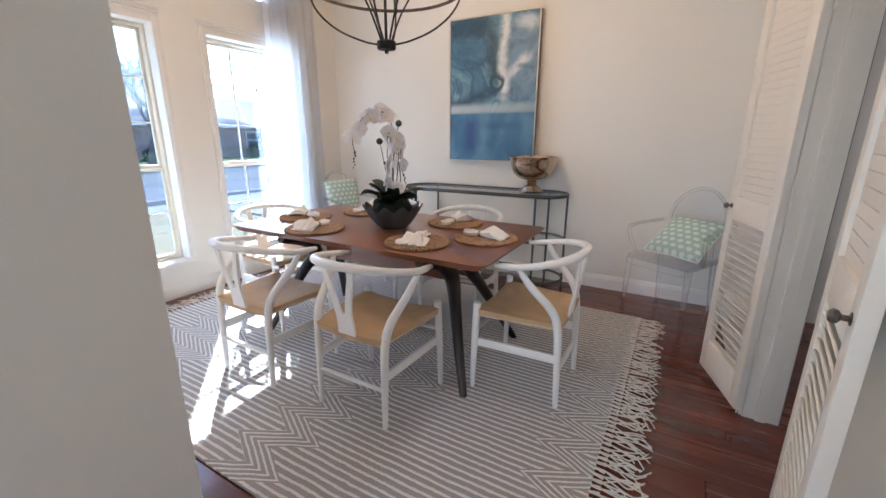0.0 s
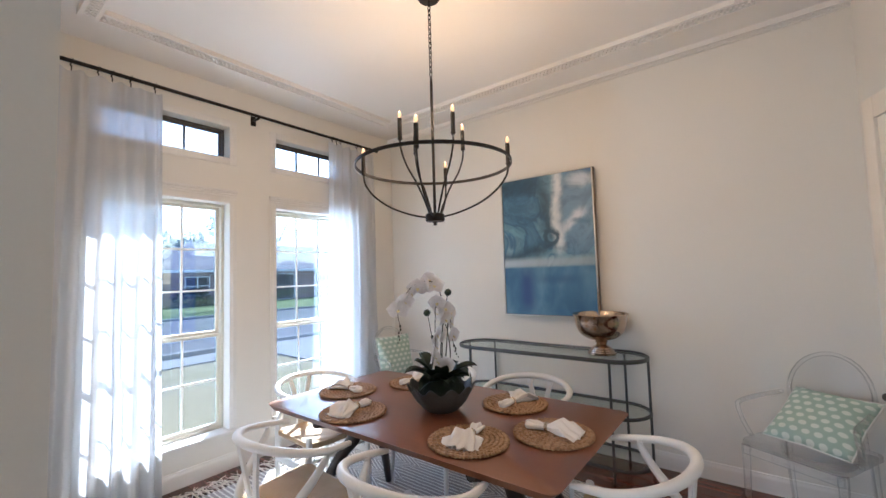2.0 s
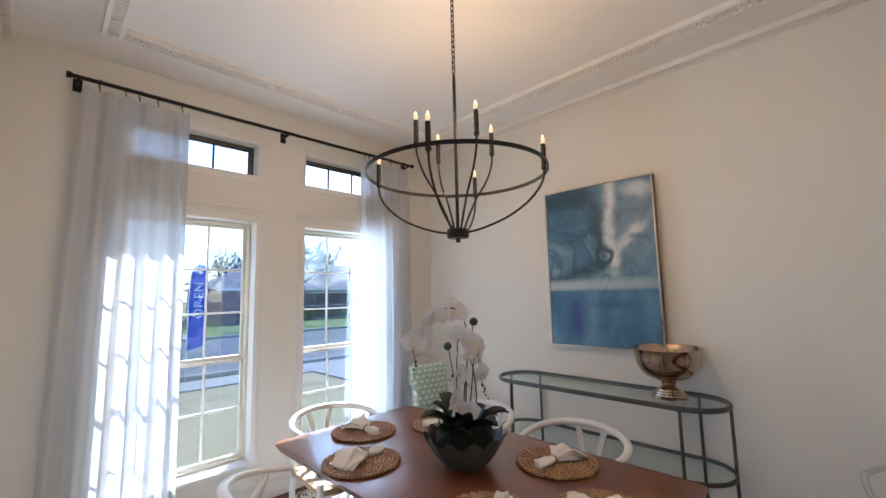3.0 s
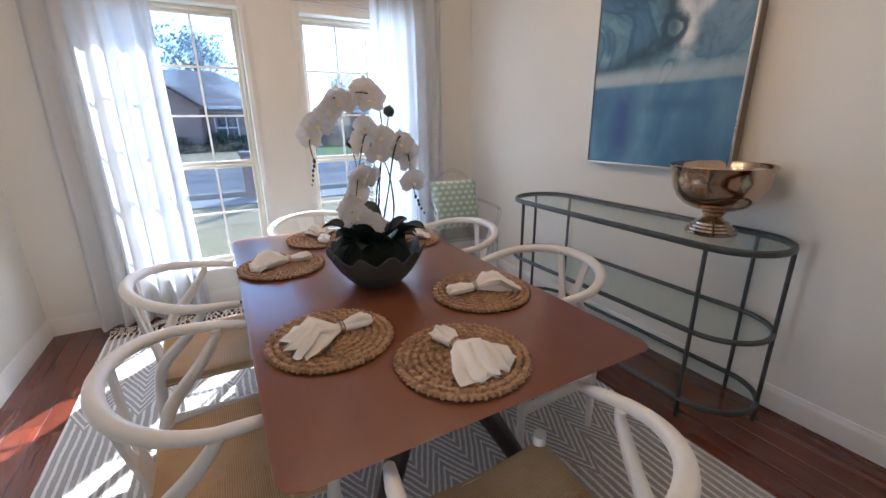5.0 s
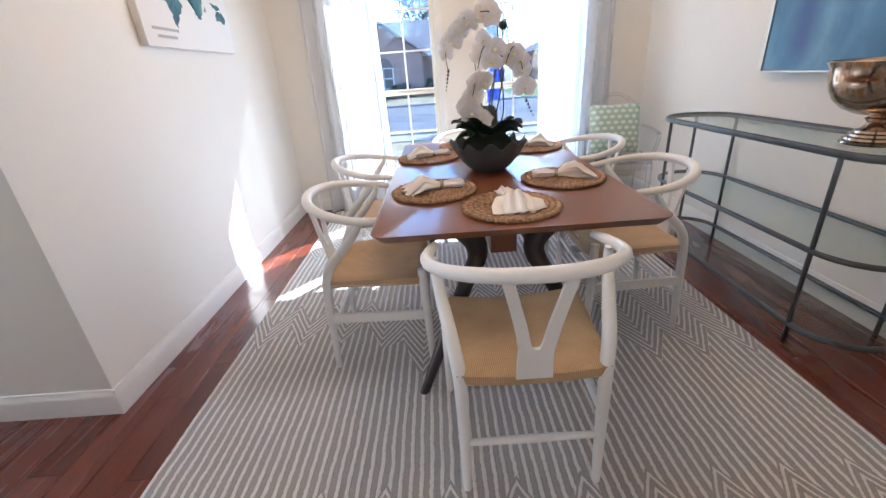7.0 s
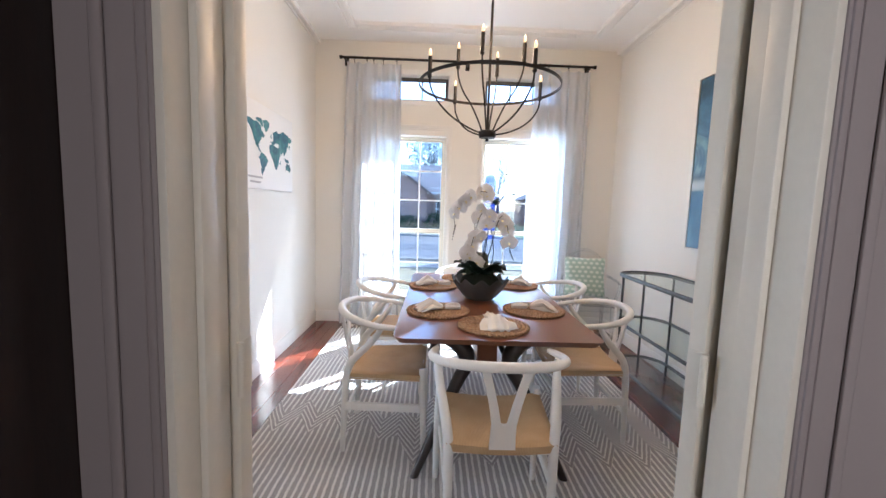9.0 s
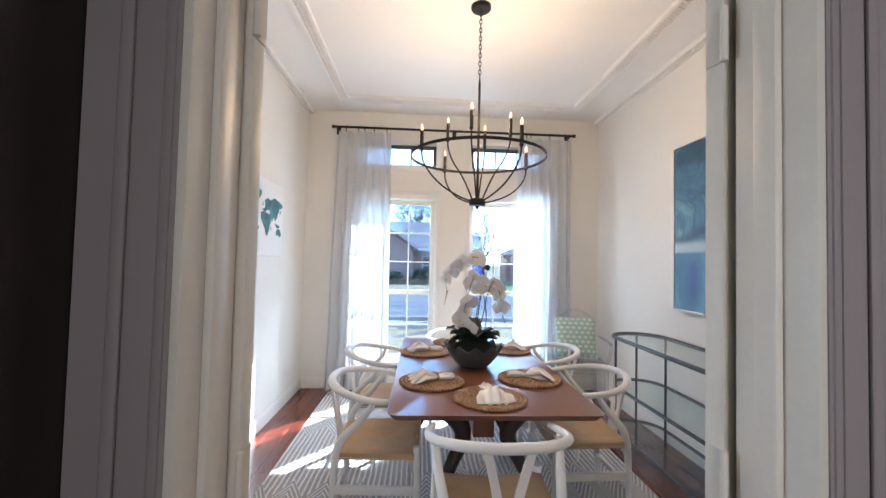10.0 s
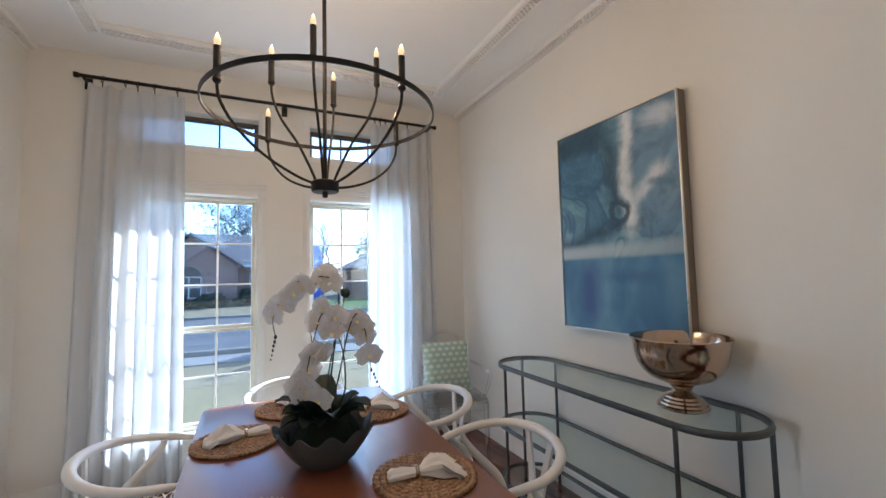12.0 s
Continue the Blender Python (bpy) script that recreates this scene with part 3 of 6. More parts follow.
def louvre_door(s):
    """A narrow louvred leaf, hung at the origin, running along +y; s turns its face."""
    d = thing("louvre_door", "cream painted louvred half door standing open into the room", "door", "louvred doors of the side doorway")
    W, H, T = 0.43, 2.06, 0.032
    x0, x1 = (-T, 0) if s > 0 else (0, T)
    st = 0.062
    for y0 in (0, W - st):
        bm = bmesh.new()
        box(bm, x0, x1, y0, y0 + st, 0.04, 0.04 + H, 0.003)
        part("stile", bm, DOORPAINT, d)
    rails = ((0.04, 0.21), (0.895, 1.005), (0.04 + H - 0.085, 0.04 + H))
    for z0, z1 in rails:
        bm = bmesh.new()
        box(bm, x0 + 0.001, x1 - 0.001, st, W - st, z0, z1, 0.002)
        part("rail", bm, DOORPAINT, d)
    me = {}
    for (za, zb), tilt, key in (((0.21, 0.895), 38, "low"), ((1.005, 0.04 + H - 0.085), 2, "high")):
        n = int((zb - za) / 0.0345)
        for i in range(n):
            z = za + (i + 0.5) * (zb - za) / n
            if key not in me:
                bm = bmesh.new()
                h = 0.021 if key == "low" else 0.0168
                box(bm, -0.0035, 0.0035, st - 0.002, W - st + 0.002, -h, h, 0.002 if key == "low" else 0.0006, 1)
                bmesh.ops.rotate(bm, verts=bm.verts, cent=(0, 0, 0), matrix=Matrix.Rotation(radians(-tilt * s), 3, "Y"))
                ob = part("slat", bm, DOORPAINT, d)
                me[key] = ob.data
            else:
                ob = new("slat", me[key])
                ob.parent = d
            ob.location = ((x0 + x1) / 2, 0, z)
    bm = bmesh.new()
    lathe(bm, [(0.001, 0.034), (0.010, 0.033), (0.015, 0.027), (0.013, 0.019), (0.006, 0.014), (0.006, 0.004), (0.013, 0.002), (0.013, 0.0)], 16)
    bmesh.ops.rotate(bm, verts=bm.verts, cent=(0, 0, 0), matrix=Matrix.Rotation(radians(-90 * s), 3, "Y"))
    bmesh.ops.translate(bm, verts=bm.verts, vec=(x0 if s > 0 else x1, W - 0.035, 0.955))
    part("knob", bm, PEWTER, d, "dark pewter round knob")
    for z in (0.32, 1.05, 1.78):
        bm = bmesh.new()
        hx = x1 if s > 0 else x0
        tube(bm, [(hx + s * 0.006, -0.006, z - 0.045), (hx + s * 0.006, -0.006, z + 0.045)], 0.006, 10, (0, 1, 0))
        box(bm, x0 + 0.003, x1 - 0.003, -0.0022, -0.0002, z - 0.044, z + 0.044)
        part("hinge", bm, DOORPAINT, d)
    return d


PEWTER = plain("dark_pewter", (0.16, 0.14, 0.12), 0.35, 0.9, vary=0.2, scale=30)
north_leaf = louvre_door(1)
north_leaf.matrix_world = pose(0.408, 2.14, 0, 0, 0, 17.4)
south_leaf = louvre_door(-1)
south_leaf.matrix_world = pose(0.408, 1.372, 0, 0, 0, 180 - 8.5)

# ---- rug with fringes ----


def rug_material():
    m, t, b = nodes_of("chevron_rug")
    sep = t.nodes.new("ShaderNodeSeparateXYZ")
    wob = t.nodes.new("ShaderNodeVectorMath")
    wob.operation = "ADD"
    nz = t.nodes.new("ShaderNodeTexNoise")
    nz.inputs["Scale"].default_value = 9.0
    t.links.new(texco(t), nz.inputs["Vector"])
    sc = t.nodes.new("ShaderNodeVectorMath")
    sc.operation = "SCALE"
    sc.inputs["Scale"].default_value = 0.012
    t.links.new(nz.outputs["Color"], sc.inputs[0])
    t.links.new(texco(t), wob.inputs[0])
    t.links.new(sc.outputs[0], wob.inputs[1])
    t.links.new(wob.outputs[0], sep.inputs[0])
    x, y = sep.outputs[0], sep.outputs[1]
    fr = maths(t, "FRACT", maths(t, "DIVIDE", maths(t, "SUBTRACT", y, 0.796 - 2.05), 0.205))
    tri = maths(t, "SUBTRACT", 1.0, maths(t, "MULTIPLY", maths(t, "ABSOLUTE", maths(t, "SUBTRACT", fr, 0.5)), 2.0))
    u = maths(t, "MULTIPLY_ADD", tri, 0.20, x)

    def step_up(v, lo, hi):
        n = t.nodes.new("ShaderNodeMapRange")
        n.interpolation_type = "SMOOTHSTEP"
        n.inputs["From Min"].default_value = lo
        n.inputs["From Max"].default_value = hi
        t.links.new(v, n.inputs["Value"])
        return n.outputs[0]

    # zigzag bands between fields of straight lines; the middle band widens to the north
    ub = maths(t, "MULTIPLY_ADD", step_up(y, 1.32, 1.62), -0.27, u)
    wide = maths(t, "MULTIPLY_ADD", step_up(y, 1.35, 1.9), 0.50, 0.22)
    mid_band = maths(t, "MULTIPLY", maths(t, "LESS_THAN", ub, -1.15), maths(t, "GREATER_THAN", maths(t, "ADD", ub, wide), -1.15))
    east_band = maths(t, "MULTIPLY", maths(t, "GREATER_THAN", u, -0.2), maths(t, "LESS_THAN", u, 0.0))
    west_band = maths(t, "MULTIPLY", maths(t, "LESS_THAN", u, -2.2), maths(t, "GREATER_THAN", u, -2.75))
    bent = maths(t, "MINIMUM", maths(t, "ADD", maths(t, "ADD", mid_band, east_band), west_band), 1.0)
    straight = maths(t, "SUBTRACT", 1.0, bent)
    la = maths(t, "ABSOLUTE", maths(t, "SUBTRACT", maths(t, "FRACT", maths(t, "DIVIDE", y, 0.0335)), 0.5))
    lb = maths(t, "ABSOLUTE", maths(t, "SUBTRACT", maths(t, "FRACT", maths(t, "DIVIDE", u, 0.05)), 0.5))
    dist = maths(t, "ADD", maths(t, "MULTIPLY", la, straight), maths(t, "MULTIPLY", lb, bent))
    knots = noise_tex(t, texco(t), 260, 2.0)
    worn = noise_tex(t, texco(t), 75, 3.0)
    line = maths(t, "ADD", dist, maths(t, "MULTIPLY", maths(t, "SUBTRACT", worn, 0.5), 0.30))
    fac = ramp(t, line, [(0.155, (1, 1, 1)), (0.215, (0, 0, 0))])
    dark = ramp(t, knots, [(0.3, (0.31, 0.29, 0.275)), (0.7, (0.47, 0.44, 0.42))])
    light = ramp(t, knots, [(0.3, (0.72, 0.69, 0.65)), (0.7, (0.90, 0.87, 0.83))])
    t.links.new(mix(t, fac, dark, light), b.inputs["Base Color"])
    b.inputs["Roughness"].default_value = 0.95
    b.inputs["Sheen Weight"].default_value = 0.2
    hgt = maths(t, "ADD", fac, maths(t, "MULTIPLY", knots, 0.7))
    bump(t, b, hgt, 1.0, 0.007)
    return m


def area_rug():
    rx0, rx1, ry0, ry1 = -3.18, -0.13, 0.705, 3.105
    r = thing("area_rug", "grey and white flatwoven chevron rug with knotted fringes", "rug")
    bm = bmesh.new()
    n = 40
    xs = [rx0 + (rx1 - rx0) * i / n for i in range(n + 1)]
    ys = [ry0 + (ry1 - ry0) * j / n for j in range(n + 1)]
    top = [[bm.verts.new((x + (0.004 * noise.noise((0, y * 3, 5)) if i in (0, n) else 0), y + (0.006 * noise.noise((x * 2, 0, 9)) if j in (0, n) else 0), 0.0115)) for i, x in enumerate(xs)] for j, y in enumerate(ys)]
    for j in range(n):
        for i in range(n):
            bm.faces.new((top[j][i], top[j][i + 1], top[j + 1][i + 1], top[j + 1][i]))
    border = top[0] + [top[j][n] for j in range(1, n + 1)] + top[n][n - 1::-1] + [top[j][0] for j in range(n - 1, 0, -1)]
    low = [bm.verts.new((v.co.x, v.co.y, 0.001)) for v in border]
    for k in range(len(border)):
        k2 = (k + 1) % len(border)
        bm.faces.new((border[k], border[k2], low[k2], low[k]))
    bm.faces.new(low)
    part("rug_body", bm, rug_material(), r)
    rng = random.Random(5)
    for s, xe in ((1, rx1), (-1, rx0)):
        bm = bmesh.new()
        nt = 74
        for i in range(nt):
            yk = ry0 + 0.012 + (ry1 - ry0 - 0.024) * i / (nt - 1)
            kx = xe + s * 0.035
            tube(bm, [(xe - s * 0.004, yk, 0.010), (kx, yk + rng.uniform(-0.006, 0.006), 0.009)], [0.005, 0.0085], 5)
            lean = rng.uniform(-0.05, 0.05)
            for k in range(3):
                L = rng.uniform(0.09, 0.165)
                a = lean + rng.uniform(-0.45, 0.45)
                c = rng.uniform(-0.05, 0.05)
                e = rng.uniform(-0.04, 0.04)
                pts = smoothed([(kx, yk, 0.010), (kx + s * L * 0.35, yk + L * 0.35 * a + c * 0.5, 0.007), (kx + s * L * 0.7, yk + L * 0.6 * a + c, 0.006), (kx + s * L, yk + L * a + e, 0.005)], 3)
                tube(bm, pts, 0.0032, 5)
        part("fringe", bm, FRINGE, r, "loose off-white knotted fringe")
    return r


FRINGE = plain("fringe_cotton", (0.70, 0.65, 0.58), 0.95, vary=0.15, scale=30, grain=400, relief=0.5)
area_rug()

# ---- curtains ----


def sheer_material():
    m, t, b = nodes_of("sheer_linen")
    out = t.nodes["Material Output"]
    threads = noise_tex(t, mapped(t, (1, 160, 12)), 6, 3)
    slub = noise_tex(t, mapped(t, (1, 9, 120)), 6, 3)
    wv = maths(t, "ADD", maths(t, "MULTIPLY", threads, 0.5), maths(t, "MULTIPLY", slub, 0.5))
    b.inputs["Base Color"].default_value = (0.88, 0.87, 0.86, 1)
    b.inputs["Roughness"].default_value = 0.9
    tl = t.nodes.new("ShaderNodeBsdfTranslucent")
    tl.inputs[0].default_value = (0.52, 0.535, 0.56, 1)
    tr = t.nodes.new("ShaderNodeBsdfTransparent")
    m1 = t.nodes.new("ShaderNodeMixShader")
    m1.inputs[0].default_value = 0.5
    t.links.new(b.outputs[0], m1.inputs[1])
    t.links.new(tl.outputs[0], m1.inputs[2])
    m2 = t.nodes.new("ShaderNodeMixShader")
    t.links.new(ramp(t, wv, [(0.35, (0.035,) * 3), (0.65, (0.07,) * 3)]), m2.inputs[0])
    t.links.new(m1.outputs[0], m2.inputs[1])
    t.links.new(tr.outputs[0], m2.inputs[2])
    t.links.new(m2.outputs[0], out.inputs[0])
    return m


SHEER = sheer_material()
ROD_X, ROD_Z = -3.375, 2.844


def curtain(y0, y1, b0, b1, seed, folds=9):
    c = thing("curtain", "sheer white linen curtain hanging to the floor", "curtain", "curtains of the windows")
    rng = random.Random(seed)
    ph = [rng.uniform(0, 6.28) for _ in range(4)]
    bm = bmesh.new()
    nu, nv = 150, 40
    rows = []
    for j in range(nv + 1):
        v = j / nv
        row = []
        for i in range(nu + 1):
            u = i / nu
            uu = u + 0.012 * math.sin(2 * math.pi * u * 3 + ph[0]) + 0.006 * math.sin(9 * v + ph[1])
            ya = y0 + (b0 - y0) * v ** 0.7
            yb = y1 + (b1 - y1) * v ** 0.7
            amp = 0.018 + 0.026 * v + 0.006 * math.sin(5 * u + ph[2])
            x = ROD_X + amp * math.sin(2 * math.pi * folds * uu + 0.9 * math.sin(2 * v + ph[3])) + 0.008 * math.sin(2 * math.pi * folds * 2.3 * uu + ph[1]) * v
            z = 2.80 - 2.785 * v
            if j == 0:
                z -= 0.018 * (0.5 - 0.5 * math.cos(2 * math.pi * 5 * u))
            row.append(bm.verts.new((x, ya + (yb - ya) * u, z)))
        rows.append(row)
    for a, b in zip(rows, rows[1:]):
        for i in range(nu):
            bm.faces.new((a[i], a[i + 1], b[i + 1], b[i]))
    part("cloth", bm, SHEER, c, smooth=180)
    bm = bmesh.new()
    tube(bm, [(rows_co[0], rows_co[1], rows_co[2]) for rows_co in [(ROD_X + 0.04 * math.sin(2 * math.pi * folds * k / 60), b0 + (b1 - b0) * k / 60, 0.03) for k in range(61)]], 0.002, 4)
    part("hem", bm, SHEER, c)
    return c


curtain(0.72, 1.285, 0.65, 1.31, 3, 6)
curtain(2.70, 3.285, 2.68, 3.31, 8, 6)


def curtain_rod():
    r = thing("curtain_rod", "black iron curtain rod with rings above the windows", "curtain rod")
    bm = bmesh.new()
    tube(bm, [(ROD_X, 0.672, ROD_Z), (ROD_X, 3.31, ROD_Z)], 0.0125, 12)
    part("rod", bm, BLACK, r)
    for y, s in ((0.672, -1), (3.31, 1)):
        bm = bmesh.new()
        tube(bm, [(ROD_X, y, ROD_Z), (ROD_X, y + s * 0.006, ROD_Z), (ROD_X, y + s * 0.028, ROD_Z)], [0.014, 0.019, 0.019], 12)
        part("finial", bm, BLACK, r)
    for y in (0.70, 1.985, 3.27):
        bm = bmesh.new()
        box(bm, XW, XW + 0.012, y - 0.022, y + 0.022, ROD_Z - 0.06, ROD_Z + 0.02, 0.003)
        box(bm, XW + 0.0122, ROD_X + 0.01, y - 0.008, y + 0.008, ROD_Z - 0.026, ROD_Z - 0.0126, 0.002)
        part("bracket", bm, BLACK, r)
    for y in (0.80, 0.93, 1.00, 1.10, 1.24, 2.74, 2.79, 2.84, 3.05, 3.22):
        bm = bmesh.new()
        tube(bm, [(ROD_X + 0.020 * math.cos(a), y + 0.006 * math.sin(a), ROD_Z - 0.006 + 0.022 * math.sin(a)) for a in (2 * math.pi * k / 16 for k in range(16))], 0.003, 6, (0, 1, 0), (1, 1), True)
        tube(bm, [(ROD_X, y, ROD_Z - 0.028), (ROD_X, y, ROD_Z - 0.06)], 0.0035, 6, (0, 1, 0))
        part("ring", bm, BLACK, r)


curtain_rod()

# ---- chandelier ----
CX, CY = -1.50, 1.99


def chandelier():
    c = thing("chandelier", "black iron ring chandelier with eight lit candle bulbs", "chandelier")
    bm = bmesh.new()
    lathe(bm, [(0.001, 3.018), (0.03, 3.018), (0.058, 3.024), (0.064, 3.032), (0.064, 3.05), (0.001, 3.05)], 28, (CX, CY, 0))
    part("canopy", bm, BLACK, c)
    for i in range(16):
        bm = bmesh.new()
        z = 3.012 - 0.0275 * i
        pts = []
        for k in range(14):
            a = 2 * math.pi * k / 14
            o = 0.0085 * math.cos(a)
            pts.append((CX + (o if i % 2 else 0), CY + (0 if i % 2 else o), z - 0.010 + 0.019 * math.sin(a)))
        tube(bm, pts, 0.0026, 6, (0.3, 0.5, 0.1), (1, 1), True)
        part("chain_link", bm, BLACK, c)
    bm = bmesh.new()
    tube(bm, [(CX, CY, 2.57), (CX, CY, 2.54), (CX, CY, 1.79)], [0.005, 0.008, 0.008], 10, (0, 1, 0))
    part("stem", bm, BLACK, c)
    bm = bmesh.new()
    lathe(bm, [(0.001, 1.734), (0.010, 1.736), (0.011, 1.754), (0.048, 1.756), (0.052, 1.762), (0.052, 1.794), (0.046, 1.799), (0.001, 1.802)], 28, (CX, CY, 0))
    part("hub", bm, BLACK, c)
    bm = bmesh.new()
    n = 72
    R = 0.425
    prof = [(R - 0.003, 2.054), (R + 0.003, 2.054), (R + 0.003, 2.071), (R - 0.003, 2.071), (R - 0.003, 2.054)]
    lathe(bm, prof, n, (CX, CY, 0))
    bmesh.ops.remove_doubles(bm, verts=bm.verts, dist=1e-5)
    part("ring", bm, BLACK, c)
    for k in range(8):
        inner = k % 2
        a = radians((-20 if inner else 28) + 90 * (k // 2))
        ca, sa = math.cos(a), math.sin(a)
        if inner:
            path = [(0.03, 1.787), (0.055, 1.85), (0.105, 1.952), (0.165, 2.045), (0.198, 2.13), (0.203, 2.19)]
            rr, zb = 0.203, 2.19
        else:
            path = [(0.04, 1.780), (0.13, 1.799), (0.25, 1.847), (0.342, 1.913), (0.396, 1.985), (0.407, 2.045)]
            rr, zb = 0.407, 2.05
        bm = bmesh.new()
        pts = smoothed([(CX + r * ca, CY + r * sa, z) for r, z in path], 5)
        tube(bm, pts, 0.0052, 8, (-sa, ca, 0))
        arm = part("arm", bm, BLACK, c)
        bm = bmesh.new()
        lathe(bm, [(0.001, zb - 0.012), (0.009, zb - 0.01), (0.014, zb), (0.0115, zb + 0.004), (0.0115, zb + 0.108), (0.008, zb + 0.110), (0.001, zb + 0.110)], 14, (CX + rr * ca, CY + rr * sa, 0))
        part("candle_sleeve", bm, BLACK, arm)
        bm = bmesh.new()
        lathe(bm, [(0.001, zb + 0.1105), (0.006, zb + 0.112), (0.0105, zb + 0.122), (0.0098, zb + 0.131), (0.0052, zb + 0.144), (0.0016, zb + 0.151), (0.0003, zb + 0.153)], 14, (CX + rr * ca, CY + rr * sa, 0))
        part("bulb", bm, BULB, arm, "glowing clear candle bulb")
        lamp = new("candle_light", bpy.data.lights.new("candle_light", "POINT"))
        lamp.data.energy = BULB_WATTS
        lamp.data.color = (1.0, 0.60, 0.30)
        lamp.data.shadow_soft_size = 0.02
        lamp.location = (CX + rr * ca, CY + rr * sa, zb + 0.185)


BULB, _t, _b = nodes_of("lit_bulb")
_b.inputs["Base Color"].default_value = (0.12, 0.05, 0.02, 1)
_b.inputs["Emission Color"].default_value = (1.0, 0.50, 0.22, 1)
_b.inputs["Emission Strength"].default_value = 0.2
BULB_WATTS = 0.42
chandelier()

# made-up hall window, out of view, round a fill lamp for the doorway
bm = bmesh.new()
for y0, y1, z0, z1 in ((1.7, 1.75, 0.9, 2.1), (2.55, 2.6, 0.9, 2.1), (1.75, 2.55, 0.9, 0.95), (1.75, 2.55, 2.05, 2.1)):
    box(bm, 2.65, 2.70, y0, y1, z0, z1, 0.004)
structure("window_5", bm, TRIM, "white frame of an added, unseen hall opening round the fill lamp", "window")
# warm fill lamp, added to brighten the jambs and hall faces
hall_fill = new("hall_fill_light", bpy.data.lights.new("hall_fill_light", "AREA"))
hall_fill.data.shape, hall_fill.data.size, hall_fill.data.size_y = "RECTANGLE", 0.8, 1.1
hall_fill.data.energy, hall_fill.data.color = 1.45, (1.0, 0.82, 0.66)
hall_fill.data.spread = radians(115)
hall_fill.matrix_world = look((2.64, 2.15, 1.5), (0.5, 2.75, 1.3))
# unseen panel, added to keep the blue sky light out of the hall
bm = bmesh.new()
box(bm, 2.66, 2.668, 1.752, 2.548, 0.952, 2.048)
structure("window_shade", bm, FRINGE, "unseen cream panel added to block sky light from the hall opening", "shade")
# frame of the made-up entry opening, never in view
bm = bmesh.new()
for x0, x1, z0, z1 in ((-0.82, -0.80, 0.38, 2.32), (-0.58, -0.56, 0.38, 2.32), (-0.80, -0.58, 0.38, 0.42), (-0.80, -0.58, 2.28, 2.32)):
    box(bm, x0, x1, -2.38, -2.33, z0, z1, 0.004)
structure("window_6", bm, TRIM, "white frame of an added, unseen entry opening round the fill lamp", "window")

# ---- things on the walls ----


def painting_material():
    """Abstract blue watercolour: clouded upper part, a pale horizon, a calm lower part."""
    m, t, b = nodes_of("abstract_blue_painting")
    co = texco(t)
    nz = t.nodes.new("ShaderNodeTexNoise")
    nz.inputs["Scale"].default_value = 3.4
    nz.inputs["Detail"].default_value = 7
    nz.inputs["Roughness"].default_value = 0.62
    t.links.new(co, nz.inputs["Vector"])
    off = t.nodes.new("ShaderNodeVectorMath")
    off.operation = "MULTIPLY_ADD"
    t.links.new(nz.outputs["Color"], off.inputs[0])
    off.inputs[1].default_value = (0.15, 0.0, 0.15)
    t.links.new(co, off.inputs[2])
    sep = t.nodes.new("ShaderNodeSeparateXYZ")
    t.links.new(off.outputs[0], sep.inputs[0])
    raw = t.nodes.new("ShaderNodeSeparateXYZ")
    t.links.new(co, raw.inputs[0])
    # across 0..1 and up 0..1 on the sheet
    u = maths(t, "DIVIDE", maths(t, "ADD", sep.outputs[0], 0.345), 0.84)
    v = maths(t, "DIVIDE", maths(t, "ADD", sep.outputs[2], 0.535), 1.22)
    ru = maths(t, "DIVIDE", maths(t, "ADD", raw.outputs[0], 0.42), 0.84)
    rv = maths(t, "DIVIDE", maths(t, "ADD", raw.outputs[2], 0.61), 1.22)

    def blob(cu, cv, su, sv, sharp=1.0):
        du = maths(t, "DIVIDE", maths(t, "SUBTRACT", u, cu), su)
        dv = maths(t, "DIVIDE", maths(t, "SUBTRACT", v, cv), sv)
        d = maths(t, "SQRT", maths(t, "ADD", maths(t, "MULTIPLY", du, du), maths(t, "MULTIPLY", dv, dv)))
        n = t.nodes.new("ShaderNodeMapRange")
        n.interpolation_type = "SMOOTHSTEP"
        n.inputs["From Min"].default_value = 1.0
        n.inputs["From Max"].default_value = 1.0 - sharp
        t.links.new(d, n.inputs["Value"])
        return n.outputs[0]

    def band(coord, mid, half, soft):
        d = maths(t, "ABSOLUTE", maths(t, "SUBTRACT", coord, mid))
        n = t.nodes.new("ShaderNodeMapRange")
        n.interpolation_type = "SMOOTHSTEP"
        n.inputs["From Min"].default_value = half + soft
        n.inputs["From Max"].default_value = max(half - soft, 0.0)
        t.links.new(d, n.inputs["Value"])
        return n.outputs[0]

    wash = noise_tex(t, co, 1.9, 3, 0.5, 1.2)
    col = ramp(t, wash, [(0.30, (0.02, 0.075, 0.16)), (0.40, (0.06, 0.16, 0.26)), (0.455, (0.03, 0.10, 0.19)), (0.475, (0.10, 0.22, 0.31)), (0.58, (0.15, 0.28, 0.36)), (0.64, (0.05, 0.15, 0.26)), (0.66, (0.19, 0.31, 0.39)), (0.8, (0.30, 0.41, 0.48))])
    DEEP, PALE, MIST = (0.010, 0.048, 0.09), (0.72, 0.74, 0.74), (0.13, 0.23, 0.34)
    col = mix(t, blob(0.86, 0.72, 0.34, 0.42, 0.6), col, MIST)
    col = mix(t, maths(t, "MULTIPLY", blob(0.2, 0.95, 0.44, 0.10, 0.7), 0.9), col, DEEP)
    col = mix(t, maths(t, "MULTIPLY", band(v, maths(t, "MULTIPLY_ADD", maths(t, "SUBTRACT", u, 0.3), 0.12, 0.45), 0.035, 0.035), maths(t, "MULTIPLY", blob(0.15, 0.45, 0.5, 0.3, 0.4), 0.9)), col, DEEP)
